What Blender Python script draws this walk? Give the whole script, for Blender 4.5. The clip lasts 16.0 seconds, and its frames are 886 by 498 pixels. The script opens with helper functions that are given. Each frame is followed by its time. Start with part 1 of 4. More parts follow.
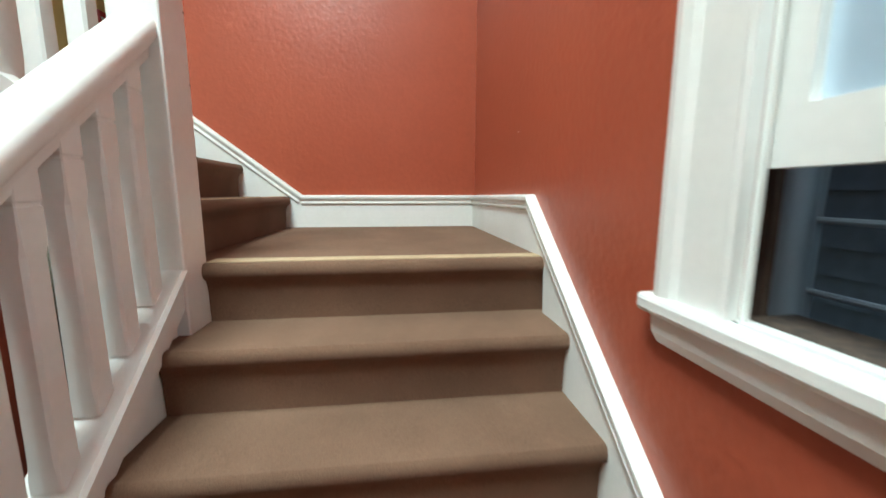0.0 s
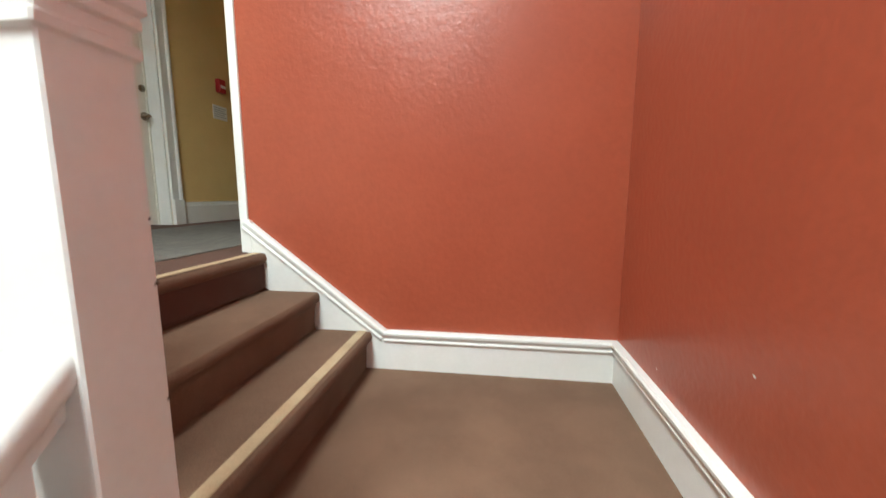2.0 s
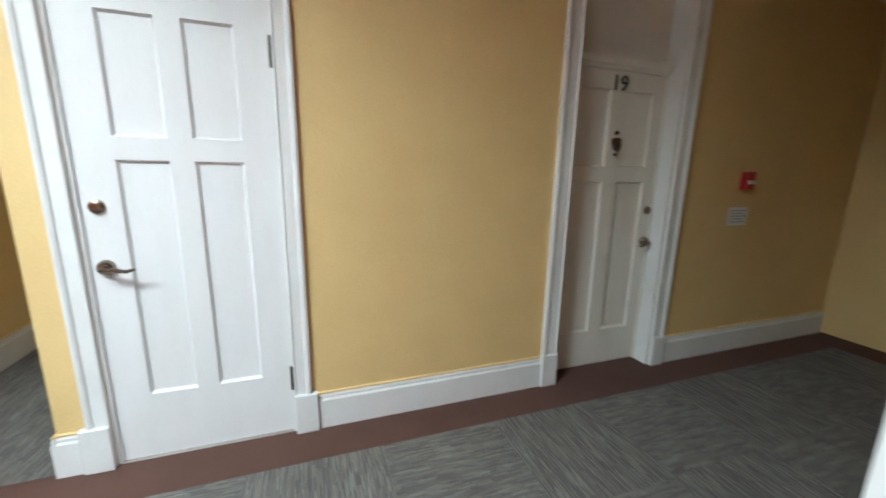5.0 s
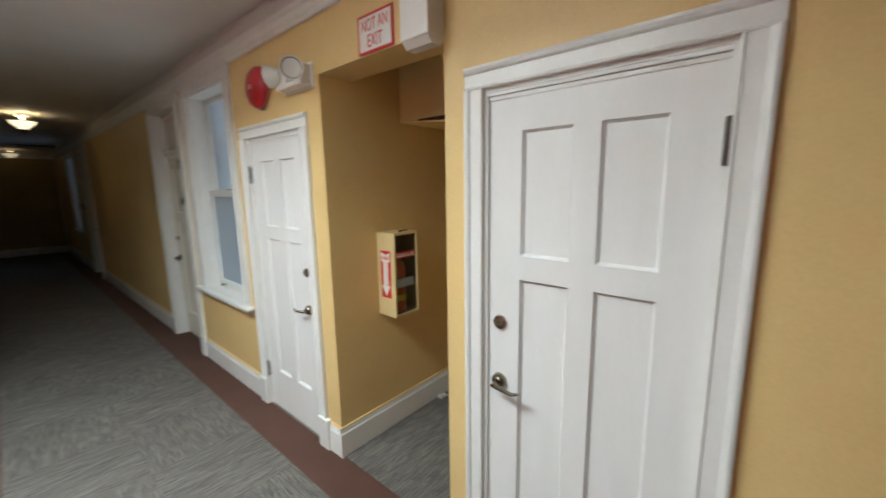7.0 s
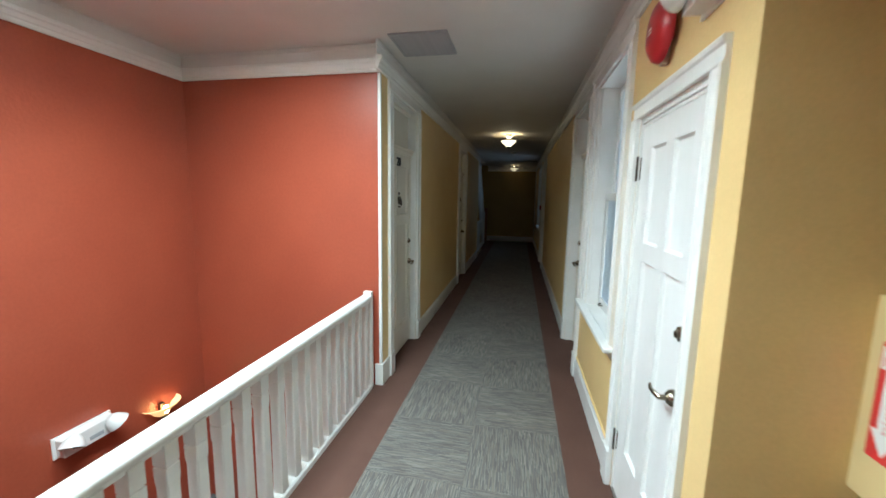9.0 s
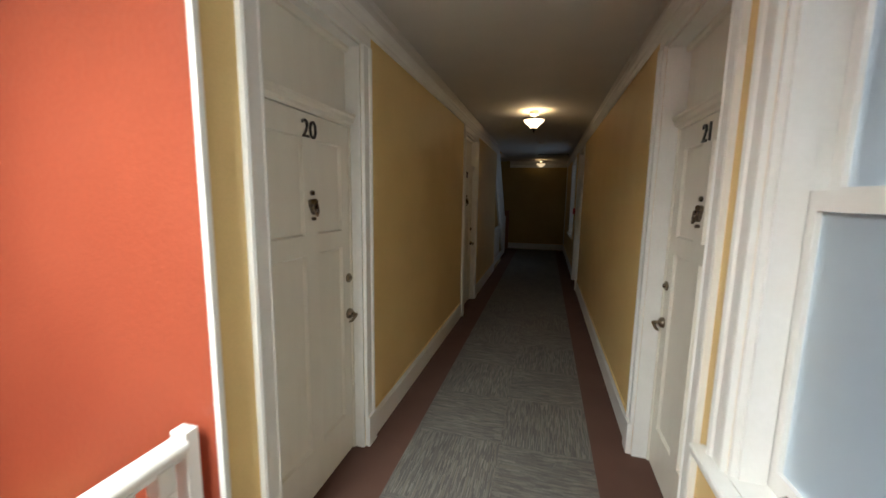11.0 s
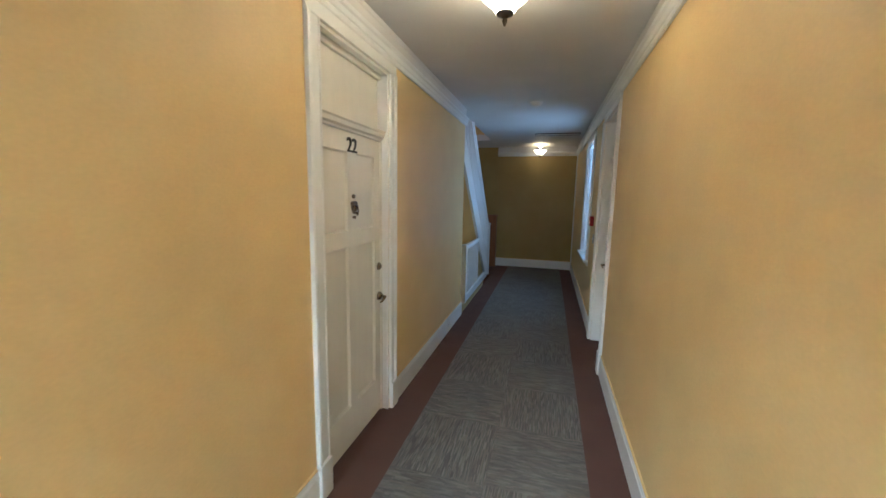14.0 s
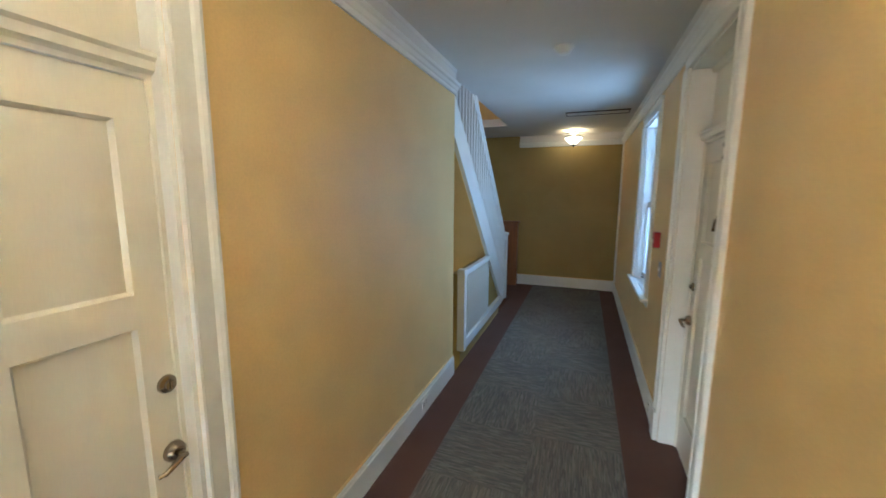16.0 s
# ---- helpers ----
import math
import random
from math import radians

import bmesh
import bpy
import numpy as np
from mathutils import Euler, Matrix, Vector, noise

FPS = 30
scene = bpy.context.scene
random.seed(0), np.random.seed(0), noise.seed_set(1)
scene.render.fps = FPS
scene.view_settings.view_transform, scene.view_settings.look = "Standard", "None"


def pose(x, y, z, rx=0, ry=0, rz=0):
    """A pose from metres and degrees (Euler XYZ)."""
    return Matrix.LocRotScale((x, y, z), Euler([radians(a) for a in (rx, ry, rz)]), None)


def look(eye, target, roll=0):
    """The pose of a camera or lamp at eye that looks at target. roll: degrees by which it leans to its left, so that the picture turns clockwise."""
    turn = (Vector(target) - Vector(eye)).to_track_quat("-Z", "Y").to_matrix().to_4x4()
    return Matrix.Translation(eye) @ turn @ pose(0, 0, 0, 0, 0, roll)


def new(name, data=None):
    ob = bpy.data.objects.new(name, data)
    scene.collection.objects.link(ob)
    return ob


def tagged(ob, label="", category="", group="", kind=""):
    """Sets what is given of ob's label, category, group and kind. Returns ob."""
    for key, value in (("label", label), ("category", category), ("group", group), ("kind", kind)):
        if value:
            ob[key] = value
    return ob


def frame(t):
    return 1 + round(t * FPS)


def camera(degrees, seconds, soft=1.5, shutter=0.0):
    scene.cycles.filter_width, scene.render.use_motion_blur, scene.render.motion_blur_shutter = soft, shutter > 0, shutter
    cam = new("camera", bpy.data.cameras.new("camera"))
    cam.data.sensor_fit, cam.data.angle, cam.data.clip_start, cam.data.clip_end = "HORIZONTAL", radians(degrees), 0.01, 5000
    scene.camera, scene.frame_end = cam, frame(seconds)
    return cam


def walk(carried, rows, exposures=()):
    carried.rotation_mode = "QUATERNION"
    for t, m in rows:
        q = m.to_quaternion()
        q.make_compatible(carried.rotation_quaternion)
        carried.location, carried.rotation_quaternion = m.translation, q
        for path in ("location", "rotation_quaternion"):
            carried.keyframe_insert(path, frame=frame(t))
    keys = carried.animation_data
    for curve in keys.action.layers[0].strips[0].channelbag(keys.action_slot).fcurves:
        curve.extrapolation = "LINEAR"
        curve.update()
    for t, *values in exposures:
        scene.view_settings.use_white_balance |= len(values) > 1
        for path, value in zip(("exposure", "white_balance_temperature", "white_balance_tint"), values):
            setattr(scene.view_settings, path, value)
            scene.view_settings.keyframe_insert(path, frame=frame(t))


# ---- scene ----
cam = camera(98.9, 16.0, shutter=0.35)
EXPOSURES = [(0, 0.6, 6300, -4), (1.5, 0.55, 6500, 2), (2.5, 0.7, 6700, 4), (3.2, 0.75, 6100, 0), (5.3, 0.1, 5900, 4), (6.5, -0.25, 6000, 5), (7.5, -0.3, 6900, 9), (8.2, 0.05, 6800, 8), (9.2, 0.2, 5900, 0), (11.3, 0.7, 7100, 13), (12.5, 2.0, 7200, 16), (13.3, 2.75, 5100, 9), (14, 3.25, 5200, 4), (14.5, 3.48, 5400, 4), (16, 3.78, 5400, 1)]
PATH = [
    (0, (-0.761, 1.465, -0.308), (-0.999, -0.498, -0.603), 0.1),
    (0.5, (-0.757, 1.273, -0.191), (-0.83, -0.705, -0.475), 0.4),
    (1, (-0.757, 1.125, -0.046), (-0.759, -0.856, -0.326), 0.2),
    (1.5, (-0.734, 0.939, 0.089), (-0.58, -1.036, -0.186), 0.2),
    (2, (-0.706, 0.836, 0.252), (-0.441, -1.126, -0.029), 0.1),
    (2.5, (-0.728, 0.677, 0.442), (-0.3, -1.254, 0.144), -0.3),
    (3, (-0.666, 0.529, 0.585), (0.037, -1.321, 0.295), -0.1),
    (3.2, (-0.645, 0.49, 0.65), (0.127, -1.334, 0.368), -0.0),
    (5.3, (0.225, 0.172, 1.395), (2.148, -0.179, 0.971), 0.6),
    (5.5, (0.282, 0.206, 1.428), (2.23, 0.046, 1.002), 0.2),
    (6, (0.444, 0.264, 1.52), (2.379, 0.589, 1.136), -0.3),
    (6.5, (0.58, 0.237, 1.56), (2.405, 0.972, 1.203), -0.7),
    (7, (0.749, 0.218, 1.698), (2.248, 1.501, 1.371), -0.9),
    (7.5, (0.888, 0.365, 1.675), (1.937, 2.041, 1.375), 0.0),
    (8, (1.046, 0.562, 1.689), (1.572, 2.471, 1.408), 0.3),
    (8.5, (1.265, 0.716, 1.695), (1.248, 2.696, 1.412), 0.5),
    (9, (1.392, 0.967, 1.644), (1.009, 2.911, 1.369), 1.0),
    (9.2, (1.43, 1.185, 1.6), (0.973, 3.114, 1.333), 0.9),
    (11.3, (1.352, 3.256, 1.662), (0.841, 5.17, 1.382), 0.9),
    (11.5, (1.376, 3.49, 1.661), (0.864, 5.403, 1.377), 0.9),
    (12, (1.369, 4.085, 1.653), (0.856, 5.998, 1.373), 1.1),
    (12.5, (1.365, 4.646, 1.683), (0.847, 6.557, 1.403), 1.0),
    (13, (1.45, 5.238, 1.673), (0.93, 7.149, 1.391), 0.9),
    (13.5, (1.456, 5.796, 1.659), (0.932, 7.704, 1.372), 0.9),
    (14, (1.416, 6.328, 1.687), (0.89, 8.237, 1.403), 1.1),
    (14.5, (1.468, 6.852, 1.692), (0.945, 8.761, 1.408), 0.5),
    (15, (1.479, 7.362, 1.673), (0.953, 9.27, 1.383), 0.6),
    (15.5, (1.493, 7.805, 1.668), (0.954, 9.71, 1.388), 0.3),
    (16, (1.408, 8.135, 1.74), (0.718, 9.99, 1.452), 0.3),
]
walk(cam, [(t, look(eye, target, roll)) for t, eye, target, roll in PATH], EXPOSURES)

# ---------------------------------------------------------------- light
world = bpy.data.worlds.new("world")
scene.world = world
world.use_nodes = True
wn = world.node_tree
sky = wn.nodes.new("ShaderNodeTexSky")
sky.sky_type, sky.sun_disc = "NISHITA", False
sky.sun_elevation, sky.sun_rotation = radians(38), radians(230)
wn.nodes["Background"].inputs["Strength"].default_value = 0.09
wn.links.new(sky.outputs["Color"], wn.nodes["Background"].inputs["Color"])


def area(name, m, sx, sy, power, color):
    d = bpy.data.lights.new(name, "AREA")
    d.shape, d.size, d.size_y, d.energy, d.color = "RECTANGLE", sx, sy, power, color
    ob = new(name, d)
    ob.matrix_world = m
    return ob


DAY = (0.80, 0.90, 1.0)
SKY_X, SKY_Y, SKY_D = (-0.35, 0.65), (0.88, 2.95), 0.46  # skylight opening over the stair
area("skylight_daylight", pose((SKY_X[0] + SKY_X[1]) / 2, (SKY_Y[0] + SKY_Y[1]) / 2, 2.81 + SKY_D - 0.03), SKY_X[1] - SKY_X[0] - 0.04, SKY_Y[1] - SKY_Y[0] - 0.04, 225, (0.83, 0.95, 1.0))
area("hall_window_daylight", look((2.26, 3.85, 2.1), (0.0, 3.85, 1.9)), 0.8, 0.85, 2.0, DAY)
area("end_window_daylight", look((2.26, 12.42, 1.64), (0.0, 12.42, 1.5)), 0.85, 1.6, 2.2, (0.50, 0.70, 1.0))


# ---------------------------------------------------------------- materials
def material(name, color, rough=0.6, metal=0.0, second=None, scale=6.0, bump=0.0, bump_scale=120.0, stretch=(1, 1, 1),
             fine=0.0, coat=0.0, emission=None, strength=0.0, transmission=0.0, contrast=(0.35, 0.65), dist=0.004, random=0.0):
    m = bpy.data.materials.new(name)
    m.use_nodes = True
    nt = m.node_tree
    b = nt.nodes["Principled BSDF"]
    b.inputs["Base Color"].default_value = (*color, 1)
    b.inputs["Roughness"].default_value = rough
    b.inputs["Metallic"].default_value = metal
    b.inputs["Coat Weight"].default_value = coat
    b.inputs["Transmission Weight"].default_value = transmission
    if emission:
        b.inputs["Emission Color"].default_value = (*emission, 1)
        b.inputs["Emission Strength"].default_value = strength
    tc = nt.nodes.new("ShaderNodeTexCoord")
    mp = nt.nodes.new("ShaderNodeMapping")
    mp.inputs["Scale"].default_value = stretch
    nt.links.new(tc.outputs["Object"], mp.inputs["Vector"])
    if second:
        n1 = nt.nodes.new("ShaderNodeTexNoise")
        n1.inputs["Scale"].default_value, n1.inputs["Detail"].default_value = scale, 6
        ramp = nt.nodes.new("ShaderNodeValToRGB")
        ramp.color_ramp.elements[0].position, ramp.color_ramp.elements[1].position = contrast
        ramp.color_ramp.elements[0].color, ramp.color_ramp.elements[1].color = (*color, 1), (*second, 1)
        nt.links.new(mp.outputs["Vector"], n1.inputs["Vector"])
        nt.links.new(n1.outputs["Fac"], ramp.inputs["Fac"])
        out = ramp.outputs["Color"]
        if fine:
            n2 = nt.nodes.new("ShaderNodeTexNoise")
            n2.inputs["Scale"].default_value, n2.inputs["Detail"].default_value = bump_scale, 3
            nt.links.new(mp.outputs["Vector"], n2.inputs["Vector"])
            mr = nt.nodes.new("ShaderNodeMapRange")
            mr.inputs["From Min"].default_value, mr.inputs["From Max"].default_value = 0.3, 0.7
            mr.inputs["To Min"].default_value, mr.inputs["To Max"].default_value = 1 - fine, 1 + fine
            nt.links.new(n2.outputs["Fac"], mr.inputs["Value"])
            mx = nt.nodes.new("ShaderNodeMix")
            mx.data_type, mx.blend_type = "RGBA", "MULTIPLY"
            mx.inputs["Factor"].default_value = 1
            nt.links.new(out, mx.inputs["A"])
            nt.links.new(mr.outputs["Result"], mx.inputs["B"])
            out = mx.outputs["Result"]
        if random:
            oi = nt.nodes.new("ShaderNodeObjectInfo")
            mr2 = nt.nodes.new("ShaderNodeMapRange")
            mr2.inputs["To Min"].default_value, mr2.inputs["To Max"].default_value = 1 - random, 1 + random
            nt.links.new(oi.outputs["Random"], mr2.inputs["Value"])
            mx2 = nt.nodes.new("ShaderNodeMix")
            mx2.data_type, mx2.blend_type = "RGBA", "MULTIPLY"
            mx2.inputs["Factor"].default_value = 1
            nt.links.new(out, mx2.inputs["A"])
            nt.links.new(mr2.outputs["Result"], mx2.inputs["B"])
            out = mx2.outputs["Result"]
        nt.links.new(out, b.inputs["Base Color"])
    if bump:
        n3 = nt.nodes.new("ShaderNodeTexNoise")
        n3.inputs["Scale"].default_value, n3.inputs["Detail"].default_value = bump_scale, 4
        bp = nt.nodes.new("ShaderNodeBump")
        bp.inputs["Strength"].default_value, bp.inputs["Distance"].default_value = bump, dist
        nt.links.new(mp.outputs["Vector"], n3.inputs["Vector"])
        nt.links.new(n3.outputs["Fac"], bp.inputs["Height"])
        nt.links.new(bp.outputs["Normal"], b.inputs["Normal"])
    return m


YELLOW = material("yellow_wall_paint", (0.755, 0.541, 0.240), 0.5, second=(0.725, 0.511, 0.222), scale=3, bump=0.12, bump_scale=90, fine=0.03)
# same settings as YELLOW, with a base colour about half as bright
OLIVE = material("dark_olive_wall", (0.36, 0.25, 0.07), 0.5, second=(0.33, 0.225, 0.06), scale=3, bump=0.12, bump_scale=90, fine=0.03)
RED = material("red_wall_paint", (0.37, 0.080, 0.041), 0.34, second=(0.345, 0.072, 0.037), scale=2.2, bump=0.26, bump_scale=48, stretch=(1, 1, 0.9), fine=0.04, dist=0.006)
WHITE = material("white_trim_paint", (0.80, 0.79, 0.76), 0.33, second=(0.76, 0.75, 0.71), scale=5, bump=0.05, bump_scale=60, fine=0.015)
DOOR = material("white_door_paint", (0.80, 0.79, 0.77), 0.36, second=(0.77, 0.76, 0.73), scale=4, bump=0.07, bump_scale=70, stretch=(3, 3, 0.5), fine=0.015)
CREAM = material("cream_door_paint", (0.76, 0.72, 0.63), 0.36, second=(0.73, 0.69, 0.60), scale=4, bump=0.07, bump_scale=70, stretch=(3, 3, 0.5), fine=0.015)
CEIL = material("ceiling_paint", (0.72, 0.69, 0.65), 0.7, second=(0.69, 0.66, 0.62), scale=2.5, bump=0.06, bump_scale=80, fine=0.02)
CARPET = material("brown_stair_carpet", (0.190, 0.104, 0.064), 0.95, second=(0.148, 0.080, 0.048), scale=4.5, bump=0.6, bump_scale=420, fine=0.22)
STRIP = material("tan_nosing_strip", (0.50, 0.37, 0.23), 0.9, second=(0.42, 0.30, 0.18), scale=8, bump=0.4, bump_scale=380, fine=0.12)
BORDER = material("brown_border_carpet", (0.108, 0.050, 0.034), 0.95, second=(0.092, 0.041, 0.028), scale=3, bump=0.5, bump_scale=420, fine=0.18)


def dashed_carpet(name):
    """Carpet tile of straight yarn dashes, each row shifted on its own and each dash of its own shade."""
    m = bpy.data.materials.new(name)
    m.use_nodes = True
    nt = m.node_tree
    b = nt.nodes["Principled BSDF"]
    b.inputs["Roughness"].default_value = 0.95

    def math_node(op, a, c=None):
        n = nt.nodes.new("ShaderNodeMath")
        n.operation = op
        for k, v in enumerate((a, c)):
            if v is None:
                continue
            if isinstance(v, (int, float)):
                n.inputs[k].default_value = v
            else:
                nt.links.new(v, n.inputs[k])
        return n.outputs[0]

    def white(w):
        n = nt.nodes.new("ShaderNodeTexWhiteNoise")
        n.noise_dimensions = "1D"
        nt.links.new(w, n.inputs["W"])
        return n.outputs["Value"]
    tc = nt.nodes.new("ShaderNodeTexCoord")
    sep = nt.nodes.new("ShaderNodeSeparateXYZ")
    nt.links.new(tc.outputs["Object"], sep.inputs["Vector"])
    oi = nt.nodes.new("ShaderNodeObjectInfo")
    seed = math_node("MULTIPLY", oi.outputs["Random"], 517.0)
    row = math_node("ADD", math_node("FLOOR", math_node("MULTIPLY", sep.outputs["Y"], 215.0)), seed)
    along = math_node("ADD", math_node("MULTIPLY", sep.outputs["X"], 13.0), math_node("MULTIPLY", white(row), 40.0))
    cell = math_node("FLOOR", along)
    shade = white(math_node("ADD", math_node("MULTIPLY", row, 7.31), math_node("MULTIPLY", cell, 0.173)))
    ramp = nt.nodes.new("ShaderNodeValToRGB")
    ramp.color_ramp.elements[0].color, ramp.color_ramp.elements[1].color = (0.082, 0.074, 0.066, 1), (0.196, 0.176, 0.152, 1)
    for pos, col in ((0.35, (0.108, 0.100, 0.091)), (0.62, (0.146, 0.124, 0.101)), (0.85, (0.162, 0.152, 0.138))):
        ramp.color_ramp.elements.new(pos).color = (*col, 1)
    nt.links.new(shade, ramp.inputs["Fac"])
    soil = nt.nodes.new("ShaderNodeTexNoise")
    soil.inputs["Scale"].default_value, soil.inputs["Detail"].default_value = 2.6, 4
    mr = nt.nodes.new("ShaderNodeMapRange")
    mr.inputs["From Min"].default_value, mr.inputs["From Max"].default_value = 0.3, 0.7
    mr.inputs["To Min"].default_value, mr.inputs["To Max"].default_value = 0.88, 1.10
    nt.links.new(tc.outputs["Object"], soil.inputs["Vector"])
    nt.links.new(soil.outputs["Fac"], mr.inputs["Value"])
    mx = nt.nodes.new("ShaderNodeMix")
    mx.data_type, mx.blend_type = "RGBA", "MULTIPLY"
    mx.inputs["Factor"].default_value = 1
    nt.links.new(ramp.outputs["Color"], mx.inputs["A"])
    nt.links.new(mr.outputs["Result"], mx.inputs["B"])
    nt.links.new(mx.outputs["Result"], b.inputs["Base Color"])
    bp = nt.nodes.new("ShaderNodeBump")
    bp.inputs["Strength"].default_value, bp.inputs["Distance"].default_value = 0.2, 0.003
    nt.links.new(shade, bp.inputs["Height"])
    nt.links.new(bp.outputs["Normal"], b.inputs["Normal"])
    return m


TILE = dashed_carpet("grey_dashed_carpet_tile")
METAL = material("antique_nickel", (0.33, 0.275, 0.21), 0.24, metal=1.0, second=(0.25, 0.21, 0.16), scale=20)
DARKMETAL = material("dark_bronze", (0.10, 0.085, 0.07), 0.32, metal=0.9)
KNOCK = material("oil_rubbed_bronze", (0.24, 0.20, 0.16), 0.2, metal=1.0, second=(0.12, 0.10, 0.08), scale=45)
BLACK = material("black_enamel", (0.012, 0.011, 0.010), 0.35)
STEEL = material("brushed_steel_hinge", (0.45, 0.43, 0.40), 0.4, metal=1.0)
REDP = material("red_plastic", (0.42, 0.012, 0.018), 0.3)
SIGNRED = material("sign_red", (0.62, 0.03, 0.03), 0.45)
SIGNWHITE = material("sign_white", (0.82, 0.80, 0.76), 0.45)
PLASTIC = material("white_plastic", (0.78, 0.76, 0.73), 0.35)
GREYP = material("grey_grille_paint", (0.42, 0.42, 0.43), 0.5, second=(0.38, 0.38, 0.39), scale=30)
BOXCREAM = material("cream_steel_cabinet", (0.72, 0.56, 0.28), 0.45, second=(0.69, 0.53, 0.26), scale=5)
LENS = material("lamp_reflector", (0.40, 0.40, 0.39), 0.15, metal=0.9, second=(0.22, 0.22, 0.21), scale=30)
GLASS = material("clear_glass", (0.9, 0.95, 0.95), 0.02, transmission=1.0)
FROST = material("frosted_glass", (0.72, 0.80, 0.88), 0.45, transmission=0.75, second=(0.68, 0.77, 0.86), scale=3)
BOWL = material("lit_alabaster_bowl", (0.9, 0.8, 0.6), 0.5, emission=(1.0, 0.80, 0.52), strength=2.0)
BULB = material("lit_bulb", (1, 0.9, 0.7), 0.5, emission=(1.0, 0.80, 0.52), strength=42.0)
DIMBOWL = material("dimly_lit_alabaster_bowl", (0.9, 0.8, 0.6), 0.5, emission=(1.0, 0.80, 0.52), strength=0.6)
DIMBULB = material("dim_lit_bulb", (1, 0.9, 0.7), 0.5, emission=(1.0, 0.80, 0.52), strength=3.3)
SCONCE = material("lit_amber_glass", (0.85, 0.65, 0.40), 0.4, emission=(1.0, 0.62, 0.25), strength=0.9)
SCONCEBULB = material("lit_amber_bulb", (1, 0.85, 0.6), 0.5, emission=(1.0, 0.52, 0.20), strength=26.0)
WOOD = material("orange_stained_wood", (0.30, 0.115, 0.04), 0.45, second=(0.22, 0.08, 0.028), scale=5, stretch=(6, 6, 0.6), bump=0.1)
SIDING = material("grey_outdoor_siding", (0.17, 0.21, 0.26), 0.8, second=(0.13, 0.16, 0.20), scale=5, bump=0.2)
ASPHALT = material("dark_roof_felt", (0.15, 0.15, 0.14), 0.95, second=(0.10, 0.10, 0.10), scale=12, bump=0.4)
RUST = material("weathered_dark_timber", (0.10, 0.065, 0.045), 0.9, second=(0.05, 0.035, 0.028), scale=14, stretch=(4, 4, 1), bump=0.4)
LADDER = material("galvanised_steel", (0.36, 0.40, 0.45), 0.5, metal=0.6)


# ---------------------------------------------------------------- mesh helpers
def box(bm, x0, x1, y0, y1, z0, z1, bevel=0.0):
    r = bmesh.ops.create_cube(bm, size=1.0, matrix=Matrix.Translation(((x0 + x1) / 2, (y0 + y1) / 2, (z0 + z1) / 2)) @ Matrix.Diagonal((abs(x1 - x0), abs(y1 - y0), abs(z1 - z0), 1)))
    if bevel:
        es = list({e for v in r["verts"] for e in v.link_edges})
        bmesh.ops.bevel(bm, geom=es, offset=bevel, segments=2, profile=0.5, affect="EDGES")


def prism(bm, pts, a, b, out, up):
    """A profile of (u, v) points, swept straight from a to b; u runs along out, v along up."""
    a, b, out, up = Vector(a), Vector(b), Vector(out), Vector(up)
    one = [bm.verts.new(a + out * u + up * v) for u, v in pts]
    two = [bm.verts.new(b + out * u + up * v) for u, v in pts]
    n = len(pts)
    for i in range(n):
        bm.faces.new((one[i], one[(i + 1) % n], two[(i + 1) % n], two[i]))
    bm.faces.new(one[::-1])
    bm.faces.new(two)


def lathe(bm, profile, m=None, steps=24):
    """(r, z) points turned about z."""
    m = m or Matrix()
    rings = []
    for r, z in profile:
        if r < 1e-5:
            rings.append([bm.verts.new(m @ Vector((0, 0, z)))])
        else:
            rings.append([bm.verts.new(m @ Vector((r * math.cos(2 * math.pi * i / steps), r * math.sin(2 * math.pi * i / steps), z))) for i in range(steps)])
    for p, q in zip(rings, rings[1:]):
        for i in range(steps):
            j = (i + 1) % steps
            f = [p[i % len(p)], p[j % len(p)], q[j % len(q)], q[i % len(q)]]
            f = [v for k, v in enumerate(f) if v not in f[:k]]
            if len(f) > 2:
                bm.faces.new(f)


def tube(bm, pts, radii, steps=10):
    rings = []
    for i, p in enumerate(pts):
        p = Vector(p)
        d = (Vector(pts[min(i + 1, len(pts) - 1)]) - Vector(pts[max(i - 1, 0)])).normalized()
        m = d.to_track_quat("Z", "Y").to_matrix()
        rings.append([bm.verts.new(p + m @ Vector((radii[i] * math.cos(2 * math.pi * k / steps), radii[i] * math.sin(2 * math.pi * k / steps), 0))) for k in range(steps)])
    for p, q in zip(rings, rings[1:]):
        for i in range(steps):
            bm.faces.new((p[i], p[(i + 1) % steps], q[(i + 1) % steps], q[i]))
    bm.faces.new(rings[0][::-1])
    bm.faces.new(rings[-1])


def finish(bm, name, mat, smooth=False):
    bmesh.ops.recalc_face_normals(bm, faces=bm.faces)
    me = bpy.data.meshes.new(name)
    bm.to_mesh(me)
    bm.free()
    me.materials.append(mat)
    if smooth:
        for p in me.polygons:
            p.use_smooth = True
        me.set_sharp_from_angle(angle=radians(35))
    return me


def part(name, bm, mat, parent, label="", smooth=False):
    ob = new(name, finish(bm, name, mat, smooth))
    ob.parent = parent
    if label:
        tagged(ob, label)
    return ob


def piece(name, mesh, parent, m):
    ob = new(name, mesh)
    ob.parent = parent
    ob.matrix_local = m
    return ob


def thing(name, m, label, category, group="", kind=""):
    ob = new(name)
    ob.matrix_world = m
    ob.empty_display_size = 0.1
    return tagged(ob, label, category, group, kind)


def solid(name, bm, mat, label, category="", kind="structure", smooth=False):
    return tagged(new(name, finish(bm, name, mat, smooth)), label, category, kind=kind)


